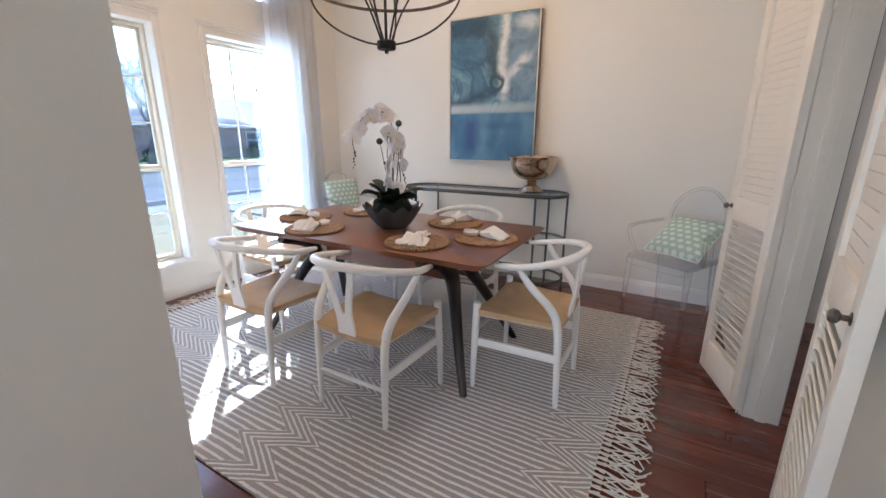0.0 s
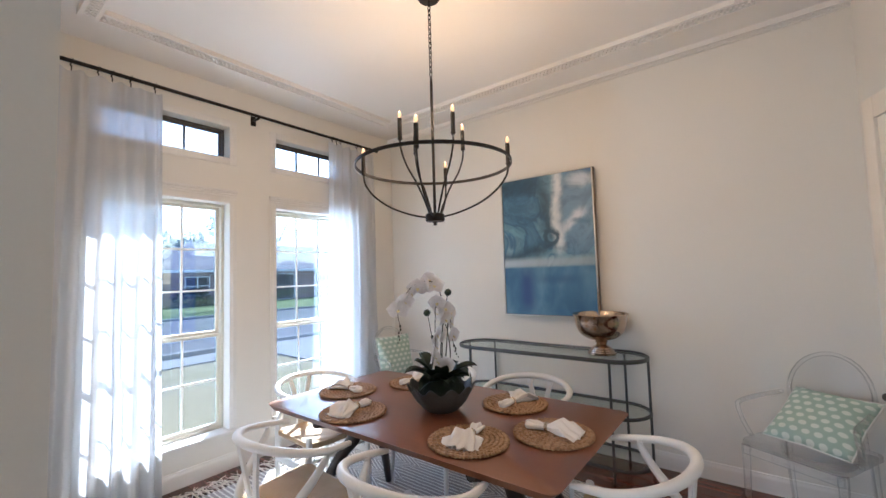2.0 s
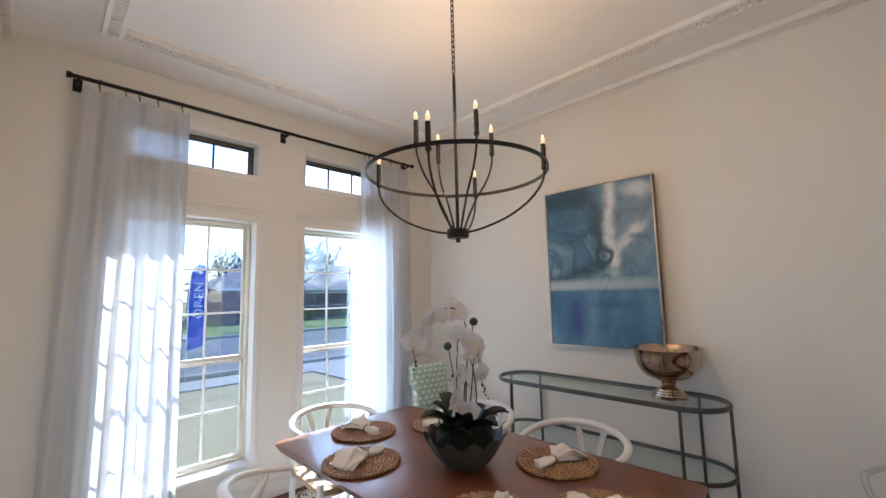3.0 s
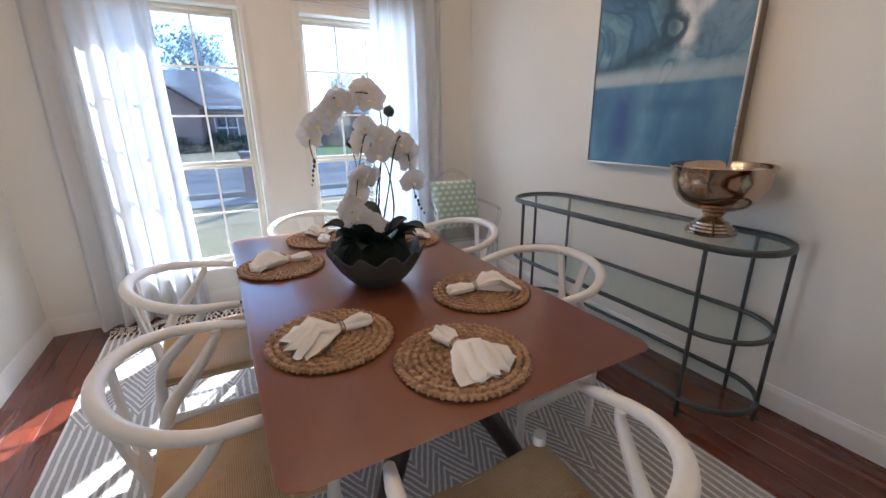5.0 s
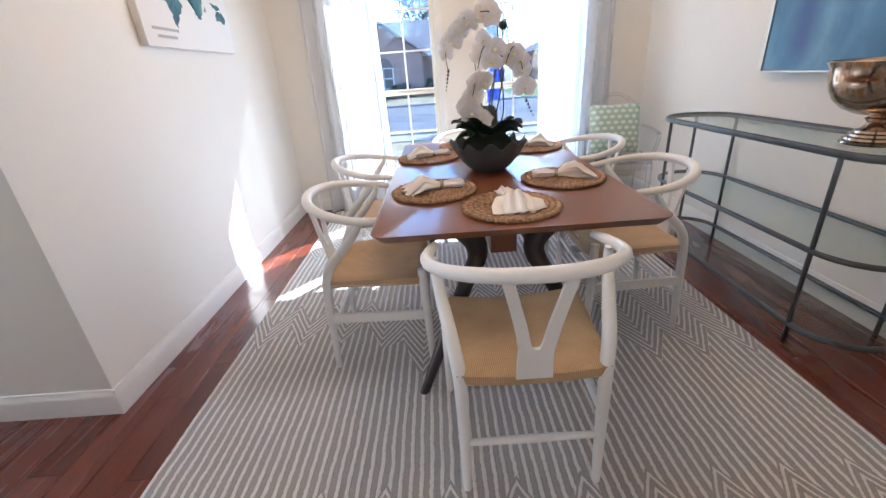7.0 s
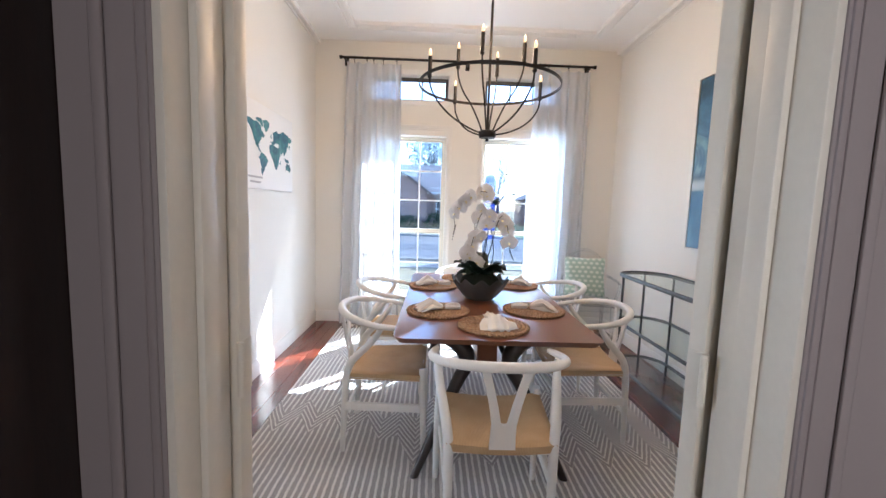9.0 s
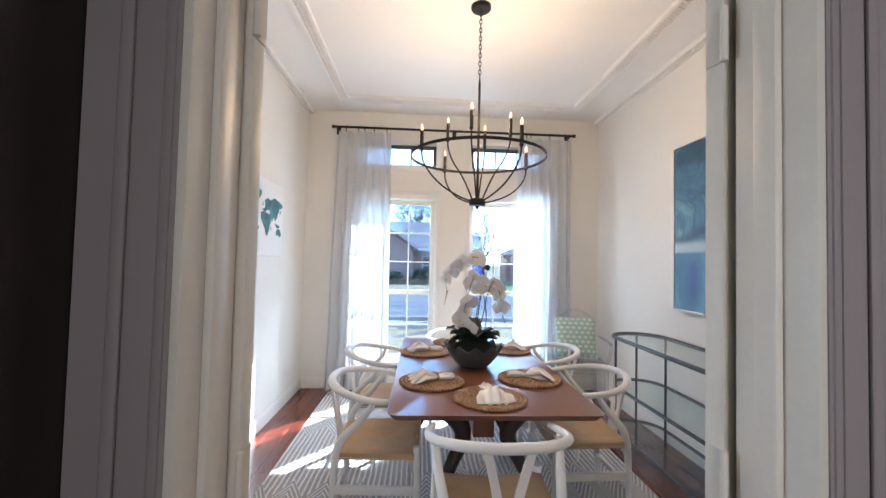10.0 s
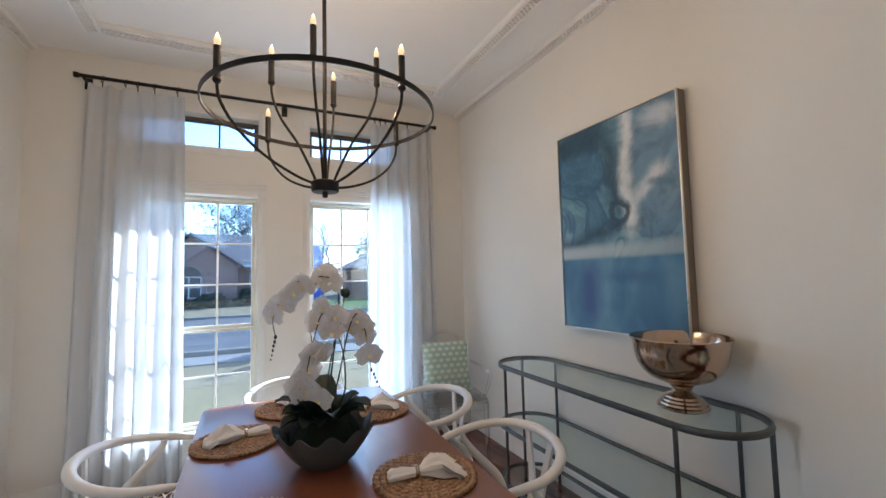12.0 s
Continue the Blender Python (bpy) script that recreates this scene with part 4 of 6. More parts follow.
    # the dark edge that curls down from the top
    edge = band(u, maths(t, "MULTIPLY_ADD", maths(t, "SUBTRACT", v, 0.9), -0.25, 0.47), 0.065, 0.06)
    col = mix(t, maths(t, "MULTIPLY", edge, maths(t, "MULTIPLY", band(v, 0.76, 0.2, 0.08), 0.85)), col, DEEP)
    # pale torn streak from the upper middle down past the ring
    streak = band(u, maths(t, "MULTIPLY_ADD", maths(t, "ABSOLUTE", maths(t, "SUBTRACT", v, 0.72)), 0.1, 0.62), 0.045, 0.045)
    col = mix(t, maths(t, "MULTIPLY", streak, maths(t, "MULTIPLY", band(v, 0.74, 0.28, 0.06), 0.95)), col, PALE)
    streak2 = band(v, maths(t, "MULTIPLY_ADD", maths(t, "SUBTRACT", u, 0.7), 0.75, 0.60), 0.025, 0.05)
    col = mix(t, maths(t, "MULTIPLY", streak2, maths(t, "MULTIPLY", blob(0.8, 0.66, 0.24, 0.12, 0.6), 0.75)), col, PALE)
    col = mix(t, maths(t, "MULTIPLY", blob(0.88, 0.66, 0.16, 0.035, 0.8), 0.7), col, (0.06, 0.15, 0.24))
    col = mix(t, maths(t, "MULTIPLY", blob(0.9, 0.93, 0.22, 0.07, 0.7), 0.5), col, PALE)
    ring = maths(t, "SUBTRACT", blob(0.555, 0.555, 0.105, 0.085, 0.35), blob(0.555, 0.555, 0.05, 0.045, 0.4))
    col = mix(t, maths(t, "MULTIPLY", ring, 0.95), col, DEEP)
    bloom = noise_tex(t, co, 4.5, 6, 0.6, 2.2)
    col = mix(t, 0.55, col, ramp(t, bloom, [(0.34, (0.25, 0.29, 0.33)), (0.47, (0.46, 0.48, 0.50)), (0.5, (0.60, 0.60, 0.60)), (0.66, (0.74, 0.74, 0.74))]), "OVERLAY")
    # the lower third: flat blues under a pale horizon
    lowcol = ramp(t, noise_tex(t, mapped(t, (2.2, 1, 1.2)), 2.2, 4, 0.5, 0.3), [(0.3, (0.025, 0.11, 0.25)), (0.5, (0.055, 0.18, 0.34)), (0.72, (0.14, 0.29, 0.44))])
    lowcol = mix(t, maths(t, "MULTIPLY", maths(t, "MULTIPLY", band(ru, 0.27, 0.07, 0.06), band(rv, 0.18, 0.13, 0.06)), 0.95), lowcol, (0.02, 0.065, 0.24))
    lowcol = mix(t, maths(t, "MULTIPLY", maths(t, "MULTIPLY", band(ru, 0.62, 0.2, 0.12), band(rv, 0.255, 0.022, 0.03)), 0.6), lowcol, (0.018, 0.085, 0.22))
    n = t.nodes.new("ShaderNodeMapRange")
    n.inputs["From Min"].default_value = 0.352
    n.inputs["From Max"].default_value = 0.338
    t.links.new(maths(t, "MULTIPLY_ADD", v, 0.15, maths(t, "MULTIPLY", rv, 0.85)), n.inputs["Value"])
    col = mix(t, maths(t, "MULTIPLY", band(rv, 0.375, 0.03, 0.025), maths(t, "SUBTRACT", 1.0, maths(t, "MULTIPLY", ru, 0.55))), col, (0.50, 0.57, 0.60))
    col = mix(t, n.outputs[0], col, lowcol)
    col = mix(t, 0.04, col, (0.60, 0.72, 0.78))
    t.links.new(col, b.inputs["Base Color"])
    b.inputs["Roughness"].default_value = 0.42
    bump(t, b, noise_tex(t, co, 350, 2), 0.12, 0.0008)
    return m


def wall_painting():
    a = thing("painting", "large abstract blue painting in a thin silver frame", "painting", at=pose(-1.556, 3.585, 1.693))
    w, h, d = 0.845, 1.235, 0.064
    bm = bmesh.new()
    box(bm, -w / 2 + 0.012, w / 2 - 0.012, 0.006, 0.0142, -h / 2 + 0.012, h / 2 - 0.012)
    part("canvas", bm, painting_material(), a, smooth=0)
    for nm, x0, x1, z0, z1 in (("frame_side", -w / 2, -w / 2 + 0.007, -h / 2, h / 2), ("frame_side", w / 2 - 0.007, w / 2, -h / 2, h / 2), ("frame_rail", -w / 2 + 0.0072, w / 2 - 0.0072, h / 2 - 0.007, h / 2), ("frame_rail", -w / 2 + 0.0072, w / 2 - 0.0072, -h / 2, -h / 2 + 0.007)):
        bm = bmesh.new()
        box(bm, x0, x1, 0.0, 0.014, z0, z1, 0.0012)
        part(nm, bm, CHROME, a)
    bm = bmesh.new()
    box(bm, -w / 2 + 0.002, w / 2 - 0.002, 0.0145, d + 0.002, -h / 2 + 0.002, h / 2 - 0.002)
    part("backing", bm, plain("frame_side_wood", (0.26, 0.21, 0.17), 0.6), a, "brown wooden frame side")
    return a


wall_painting()


def map_material():
    m, t, b = nodes_of("printed_land")
    col = ramp(t, noise_tex(t, texco(t), 9, 6, 0.65, 0.8), [(0.35, (0.022, 0.075, 0.12)), (0.47, (0.05, 0.15, 0.20)), (0.55, (0.06, 0.20, 0.21)), (0.68, (0.14, 0.30, 0.32))])
    t.links.new(col, b.inputs["Base Color"])
    b.inputs["Roughness"].default_value = 0.6
    return m


def map_canvas():
    """Stands on the south wall; x runs to the viewer's right when facing it."""
    c = thing("map_canvas", "white wrapped canvas print of a teal world map", "picture", at=pose(-2.172, 0.405, 1.715, 0, 0, 180))
    w, h, d = 0.93, 0.61, 0.038
    bm = bmesh.new()
    box(bm, -w / 2, w / 2, 0, d, -h / 2, h / 2, 0.003)
    part("canvas", bm, CANVAS, c)
    land = map_material()
    # each landmass as a rough outline: centre, then corners round it, in hundredths of the sheet
    lands = {
        "north_america": "-45,22 -43,28 -38,29 -32,27 -27,29 -22,26 -19,22 -21,19 -17,17 -13,14 -15,11 -19,9 -21,4 -23,3 -24,-1 -26,0 -27,-3 -24,-6 -21,-9 -20,-12 -24,-9 -29,-3 -32,3 -34,10 -37,17 -40,20",
        "arctic_islands": "-30,31 -25,35 -19,34 -15,29 -18,25 -22,29 -27,30",
        "greenland": "-16,34 -9,36 -4,34 -5,27 -9,21 -12,17 -14,24",
        "south_america": "-21,-12 -16,-11 -11,-15 -7,-20 -10,-26 -13,-31 -16,-36 -18,-43 -20,-39 -20,-30 -22,-24 -24,-19",
        "britain": "-2,15 -0.5,19 1,16 0.5,13",
        "europe": "-2,8 3,10 4,14 3,20 7,25 11,26 16,24 17,10 13,9 9,8 6,6 2,5",
        "africa": "-3,3 3,5 10,3 14,2 17,-5 20,-7 16,-14 15,-22 12,-29 8,-31 6,-24 5,-15 2,-10 -3,-9 -5,-3",
        "asia": "15.5,25 21,27 26,31 31,28 38,27 46,24 46,20 41,17 39,19 38,11 35,8 34,1 30,-1 29,-7 27,-3 25,0 23,-7 20,-2 17,2 15.5,9",
        "arabia": "14,4 19,3 21,-1 18,-6 15,-1",
        "japan": "40,10 42,14 43,11 40,6",
        "islands": "28,-9 32,-11 37,-11 41,-14 37,-15 31,-14",
        "australia": "32,-21 36,-17 39,-18 41,-17 45,-24 43,-30 39,-29 36,-27 32,-28",
        "madagascar": "18.5,-17 20.5,-16 19.5,-22 18,-21",
    }
    for outline in lands.values():
        pts = [tuple(float(q) / 100 for q in p.split(",")) for p in outline.split()]
        fine = []
        for i, p in enumerate(pts):
            q = pts[(i + 1) % len(pts)]
            for k in range(8):
                s = k / 8
                x, z = p[0] + (q[0] - p[0]) * s, p[1] + (q[1] - p[1]) * s
                fine.append((x + 0.014 * noise.noise((x * 34, z * 34, 1)) + 0.009 * noise.noise((x * 110, z * 110, 4)), z + 0.018 * noise.noise((x * 30, z * 30, 7)) + 0.012 * noise.noise((x * 95, z * 95, 2))))
        bm = bmesh.new()
        f = [bm.verts.new((x * w, -0.0006, z * h * 0.86 + 0.02)) for x, z in fine]
        bb = [bm.verts.new((x * w, 0.001, z * h * 0.86 + 0.02)) for x, z in fine]
        bm.faces.new(f)
        for i in range(len(f)):
            bm.faces.new((f[i], f[(i + 1) % len(f)], bb[(i + 1) % len(f)], bb[i]))
        bmesh.ops.triangulate(bm, faces=[g for g in bm.faces if len(g.verts) > 4])
        part("printed_land", bm, land, c, "teal watercolour land shape", 0)
    bm = bmesh.new()
    for k, wd in enumerate((0.23, 0.17)):
        box(bm, -0.40 + 0.03 * k, -0.40 + 0.03 * k + wd, -0.0006, 0.001, -0.228 - 0.035 * k, -0.214 - 0.035 * k)
    part("caption_bar", bm, PALEINK, c, "faint unreadable printed line", 0)
    return c


CANVAS = plain("white_canvas", (0.82, 0.81, 0.79), 0.75, vary=0.02, scale=3, grain=500, relief=0.25)
PALEINK = plain("pale_ink", (0.42, 0.41, 0.41), 0.7)
map_canvas()

# ---- on the table ----


def placemat():
    p = thing("placemat", "round braided water-hyacinth placemat on the table", "placemat", "placemats on the table")
    bm = bmesh.new()
    lathe(bm, [(0.0005, 0.001), (0.165, 0.001), (0.165, 0.006), (0.0005, 0.006)], 40)
    part("backing", bm, HYACINTH, p)
    rings = 8
    for k in range(rings):
        R = 0.012 + (0.172 - 0.012) * (k + 0.5) / rings
        bm = bmesh.new()
        n = max(16, int(2 * math.pi * R / 0.0075) // 2 * 2)
        pts, rs = [], []
        for i in range(n):
            a = 2 * math.pi * i / n
            wob = 0.0034 * (1 if i % 2 else -1)
            pts.append(((R + wob * 0.7) * math.cos(a), (R + wob * 0.7) * math.sin(a), 0.0066 + abs(wob) * (1.0 if (i // 2) % 2 else 0.1)))
            rs.append(0.0124 if i % 2 else 0.0086)
        tube(bm, pts, rs, 6, (0, 0, 1), (1.0, 0.62), True)
        part("braid", bm, HYACINTH, p)
    return p


def hyacinth():
    m, t, b = nodes_of("water_hyacinth")
    vec = mapped(t, (1, 1, 1))
    st = noise_tex(t, vec, 90, 4, 0.65)
    big = noise_tex(t, vec, 22, 3)
    col = mix(t, 0.5, ramp(t, st, [(0.3, (0.13, 0.07, 0.032)), (0.55, (0.36, 0.215, 0.11)), (0.75, (0.52, 0.35, 0.20))]), ramp(t, big, [(0.35, (0.22, 0.12, 0.06)), (0.65, (0.46, 0.29, 0.16))]))
    t.links.new(col, b.inputs["Base Color"])
    b.inputs["Roughness"].default_value = 0.65
    bump(t, b, st, 0.5, 0.002)
    return m


HYACINTH = hyacinth()
LINEN = plain("napkin_linen", (0.80, 0.77, 0.74), 0.9, vary=0.05, scale=14, grain=500, relief=0.4, deep=0.001)


def napkin(seed):
    """Lies along +x: a short rolled end, the ring, then the open fan."""
    rng = random.Random(seed)
    q = thing("napkin", "off-white linen napkin gathered through a ring", "napkin", "napkins on the placemats")
    prof = [(0.0, 0.016, 0.010), (0.015, 0.027, 0.015), (0.05, 0.026, 0.016), (0.085, 0.019, 0.014), (0.10, 0.0155, 0.0135), (0.115, 0.018, 0.014), (0.15, 0.036, 0.022), (0.19, 0.052, 0.022), (0.235, 0.058, 0.014), (0.27, 0.060, 0.006), (0.285, 0.060, 0.003)]
    bm = bmesh.new()
    n = 44
    ph = [rng.uniform(0, 6.28) for _ in range(5)]
    rows = []
    lean = rng.uniform(-0.05, 0.05)
    for x, w, h in prof:
        row = []
        for k in range(n):
            a = 2 * math.pi * k / n
            f = 1 + 0.20 * math.sin(5 * a + ph[0] + 7 * x) * min(1, abs(x - 0.10) * 14) + 0.12 * math.sin(9 * a + ph[1] - 12 * x) * min(1, abs(x - 0.1) * 12)
            yy = w * f * math.cos(a)
            zz = h + h * f * math.sin(a)
            loose = min(1.0, abs(x - 0.10) * 9)
            fold = noise.noise((x * 26 + seed, math.cos(a) * 1.6, math.sin(a) * 1.6 + seed))
            yy *= 1 + 0.38 * loose * fold
            zz *= 1 + 0.75 * loose * noise.noise((x * 34, math.cos(a) * 2.2 + seed, math.sin(a) * 1.4)) + 0.35 * max(0.0, math.sin((x - 0.12) * 17)) * loose
            saw = abs((1.7 * math.cos(a) + ph[2]) % 1.0 - 0.5) * 2
            dx = (0.034 * (saw - 0.6) - 0.012 * math.cos(a) ** 2) * max(0, (x - 0.18) / 0.105)
            row.append(bm.verts.new(((x - 0.10) * (0.82 if x > 0.1 else 0.95) - 0.03 + dx, yy * (1.12 if x > 0.12 else 1.0) + lean * x, max(0.0005, zz))))
        rows.append(row)
    for a, b in zip(rows, rows[1:]):
        for k in range(n):
            bm.faces.new((a[k], a[(k + 1) % n], b[(k + 1) % n], b[k]))
    bm.faces.new(rows[0])
    bm.faces.new(rows[-1])
    part("cloth", bm, LINEN, q, smooth=70)
    bm = bmesh.new()
    for off in (-0.004, 0.004):
        tube(bm, [(-0.03 + off, 0.0175 * math.cos(a) + lean * 0.1, 0.0145 + 0.0155 * math.sin(a)) for a in (2 * math.pi * k / 20 for k in range(20))], [0.003 + 0.0012 * (k % 2) for k in range(20)], 6, (1, 0, 0), (1, 1), True)
    part("napkin_ring", bm, CHAMPAGNE, q, "small beaded metal ring")
    return q


CHAMPAGNE = plain("champagne_metal", (0.72, 0.62, 0.50), 0.25, 0.9, vary=0.1, scale=60)
mat_1 = placemat()
TT = 0.7505
mats = ((-0.868, 1.985, 4), (-1.135, 1.717, -80), (-1.20, 2.262, 84), (-1.85, 1.688, -86), (-1.95, 2.30, 80), (-2.19, 1.93, 176))
mat_1.matrix_world = pose(mats[0][0], mats[0][1], TT, 0, 0, 10)
for i, (x, y, a) in enumerate(mats):
    if i:
        copy_thing(mat_1, pose(x, y, TT, 0, 0, 37 * i))
    napkin(20 + i).matrix_world = pose(x, y, TT + 0.0145, 0, 0, a)


def petal(bm, base, out, up, length, width, cup, n=5):
    """A rounded petal from base along out; up is its face."""
    out, up = Vector(out).normalized(), Vector(up).normalized()
    side = out.cross(up).normalized()
    rows = []
    for i in range(n + 1):
        s = i / n
        w = width * math.sin(math.pi * (0.12 + 0.85 * s) ** 0.85)
        row = []
        for k in (-1, -0.5, 0, 0.5, 1):
            p = Vector(base) + out * (length * s * (1 - 0.06 * k * k)) + side * (w * k * 0.5) + up * (cup * (s * s * 0.7 - 0.5 * s) + cup * 0.5 * k * k * s)
            row.append(bm.verts.new(p))
        rows.append(row)
    for a, b in zip(rows, rows[1:]):
        for k in range(4):
            bm.faces.new((a[k], a[k + 1], b[k + 1], b[k]))


def petal_material():
    m, t, b = nodes_of("orchid_petal")
    col = ramp(t, noise_tex(t, texco(t), 60, 3), [(0.3, (0.78, 0.75, 0.74)), (0.7, (0.88, 0.86, 0.85))])
    t.links.new(col, b.inputs["Base Color"])
    b.inputs["Roughness"].default_value = 0.6
    tl = t.nodes.new("ShaderNodeBsdfTranslucent")
    t.links.new(col, tl.inputs[0])
    mx = t.nodes.new("ShaderNodeMixShader")
    mx.inputs[0].default_value = 0.3
    t.links.new(b.outputs[0], mx.inputs[1])
    t.links.new(tl.outputs[0], mx.inputs[2])
    t.links.new(mx.outputs[0], t.nodes["Material Output"].inputs[0])
    return m


PETAL = petal_material()
LIP = plain("orchid_lip", (0.72, 0.62, 0.35), 0.6, vary=0.2, scale=60)
LEAF = plain("orchid_leaf", (0.012, 0.026, 0.014), 0.45, vary=0.35, scale=12, grain=80, relief=0.3)
MOSS = plain("moss", (0.008, 0.015, 0.007), 0.95, vary=0.5, scale=30, grain=160, relief=1.0, deep=0.01)
STEM = plain("orchid_stem", (0.03, 0.032, 0.02), 0.5, vary=0.3, scale=40)
PLANTER = plain("slate_ceramic", (0.055, 0.064, 0.066), 0.5, vary=0.25, scale=12, grain=90, relief=0.35)


def strap_leaf(bm, a, length, width, rise, droop, n=9):
    """A broad arching leaf from the middle of the bowl, folded a little along its midrib."""
    ca, sa = math.cos(a), math.sin(a)
    side = Vector((-sa, ca, 0))
    rows = []
    for i in range(n + 1):
        s = i / n
        r = 0.015 + length * s * (1 - 0.12 * s * s)
        mid = Vector((r * ca, r * sa, 0.125 + length * (rise * s - droop * s * s)))
        w = width * (0.35 + 0.65 * math.sin(math.pi * min(1.0, s * 0.8 + 0.2))) * (1.0 if s < 0.75 else math.sqrt(max(0.0, 1 - ((s - 0.75) / 0.252) ** 2)))
        rows.append([bm.verts.new(mid + side * (w * 0.5 * k) + Vector((0, 0, 0.28 * w * abs(k)))) for k in (-1, -0.5, 0, 0.5, 1)])
    for p, q in zip(rows, rows[1:]):
        for k in range(4):
            bm.faces.new((p[k], p[k + 1], q[k + 1], q[k]))


def orchid():
    ox, oy = -1.485, 1.985
    o = thing("orchid_arrangement", "white orchids with dark leaves in a ruffled slate bowl", "plant", at=pose(ox, oy, TT))
    bm = bmesh.new()

    def ruffle(r, z, a, i):
        k = max(0.0, (z - 0.03) / 0.1)
        w = math.cos(11 * a)
        return r * (1 + 0.05 * k * w), z + 0.016 * k * math.cos(11 * a + 0.6)

    lathe(bm, [(0.001, 0.0), (0.074, 0.0), (0.086, 0.006), (0.112, 0.030), (0.140, 0.066), (0.160, 0.100), (0.176, 0.130), (0.174, 0.133), (0.170, 0.131), (0.154, 0.102), (0.134, 0.068), (0.106, 0.034), (0.07, 0.012), (0.001, 0.010)], 132, (0, 0, 0), ruffle)
    part("bowl", bm, PLANTER, o, "ruffled dark slate ceramic bowl")
    bm = bmesh.new()
    lathe(bm, [(0.12, 0.08), (0.128, 0.10), (0.11, 0.135), (0.08, 0.165), (0.04, 0.185), (0.001, 0.19)], 40, (0, 0, 0), lambda r, z, a, i: (r * (1 + 0.1 * noise.noise((3 * math.cos(a), 3 * math.sin(a), i))), z + 0.02 * noise.noise((5 * math.cos(a), 5 * math.sin(a), i * 2.0))))
    part("moss", bm, MOSS, o)
    rng = random.Random(11)
    for k in range(22):
        a = 2.4 * k + rng.uniform(-0.2, 0.2)
        outer = k < 12
        L = rng.uniform(0.15, 0.21) if outer else rng.uniform(0.12, 0.17)
        rise, droop = (rng.uniform(0.75, 1.15), rng.uniform(0.5, 0.8)) if outer else (rng.uniform(1.2, 1.8), rng.uniform(0.6, 1.0))
        bm = bmesh.new()
        strap_leaf(bm, a, L, rng.uniform(0.075, 0.10), rise, droop)
        part("leaf", bm, LEAF, o, smooth=180)
    stems = (
        [(0.0, 0.0, 0.13), (-0.01, 0.03, 0.36), (-0.02, 0.055, 0.55), (-0.06, 0.045, 0.665), (-0.09, -0.05, 0.675), (-0.115, -0.12, 0.63), (-0.14, -0.172, 0.53), (-0.135, -0.165, 0.45)],
        [(0.01, 0.0, 0.13), (0.0, 0.05, 0.30), (-0.01, 0.09, 0.47), (-0.03, 0.13, 0.53), (-0.05, 0.165, 0.46), (-0.06, 0.178, 0.38), (-0.05, 0.19, 0.30)],
        [(0.0, 0.01, 0.13), (0.01, 0.07, 0.25), (0.0, 0.06, 0.42), (-0.02, 0.0, 0.54), (0.0, -0.04, 0.45), (0.02, -0.07, 0.33), (0.02, -0.10, 0.24)],
        [(0.0, -0.01, 0.13), (-0.01, 0.02, 0.35), (0.0, 0.07, 0.58), (0.004, 0.075, 0.615)],
        [(0.0, -0.01, 0.13), (-0.02, -0.03, 0.33), (-0.04, -0.052, 0.505)],
    )
    for path in stems:
        bm = bmesh.new()
        pts = smoothed(path, 6)
        tube(bm, pts, [0.0035 - 0.0018 * i / len(pts) for i in range(len(pts))], 6, (0.3, 0.2, 0.1))
        part("stem", bm, STEM, o)
    for x, y, z, r in ((0.004, 0.075, 0.615, 0.019), (-0.044, -0.052, 0.512, 0.018), (0.0, -0.065, 0.39, 0.009)):
        bm = bmesh.new()
        bmesh.ops.create_icosphere(bm, subdivisions=3, radius=r, matrix=Matrix.Translation((x, y, z)))
        for v in bm.verts:
            d = v.co - Vector((x, y, z))
            v.co = Vector((x, y, z)) + d * (1 + 0.25 * noise.noise(d * 220))
        part("seed_pod", bm, LEAF, o, "dark green rounded pod")
    for path, ks in ((stems[0], 6), (stems[1], 5)):
        e, f = Vector(path[-1]), Vector(path[-2])
        for k in range(ks):
            p = e + Vector((0.006 * math.sin(k * 2), 0.008 * k * (1 if path is stems[1] else -0.4), -0.017 * k))
            bm = bmesh.new()
            bmesh.ops.create_icosphere(bm, subdivisions=2, radius=0.0075 - 0.0008 * k, matrix=Matrix.Translation(p) @ Matrix.Diagonal((0.8, 0.8, 1.25, 1)))
            part("bud", bm, STEM, o)
    blossoms = ((-0.06, 0.035, 0.655), (-0.075, -0.015, 0.665), (-0.095, -0.065, 0.648), (-0.11, -0.105, 0.62), (-0.125, -0.14, 0.575), (-0.14, -0.17, 0.535), (-0.085, 0.02, 0.69),
                (-0.01, -0.005, 0.565), (0.005, 0.045, 0.53), (-0.01, -0.035, 0.51), (0.02, 0.02, 0.475), (-0.03, 0.03, 0.50), (0.01, -0.045, 0.40), (0.03, -0.015, 0.395), (0.015, -0.065, 0.34), (0.03, -0.10, 0.30), (0.03, -0.08, 0.27),
                (-0.03, 0.125, 0.505), (-0.045, 0.15, 0.475), (-0.055, 0.165, 0.435), (-0.05, 0.18, 0.36), (-0.04, 0.10, 0.48), (0.05, -0.03, 0.24))
    for x, y, z in blossoms:
        bm = bmesh.new()
        face = Vector((0.75 + rng.uniform(-0.5, 0.4), rng.uniform(-0.7, 0.55), rng.uniform(-0.35, 0.15))).normalized()
        upv = (Vector((0, 0, 1)) - face * face.z).normalized()
        sd = face.cross(upv)
        c = Vector((x, y, z))
        S = rng.uniform(1.2, 1.5)
        for ang, L, W in ((90, 0.040, 0.036), (212, 0.040, 0.034), (328, 0.040, 0.034)):
            d = sd * math.cos(radians(ang)) + upv * math.sin(radians(ang))
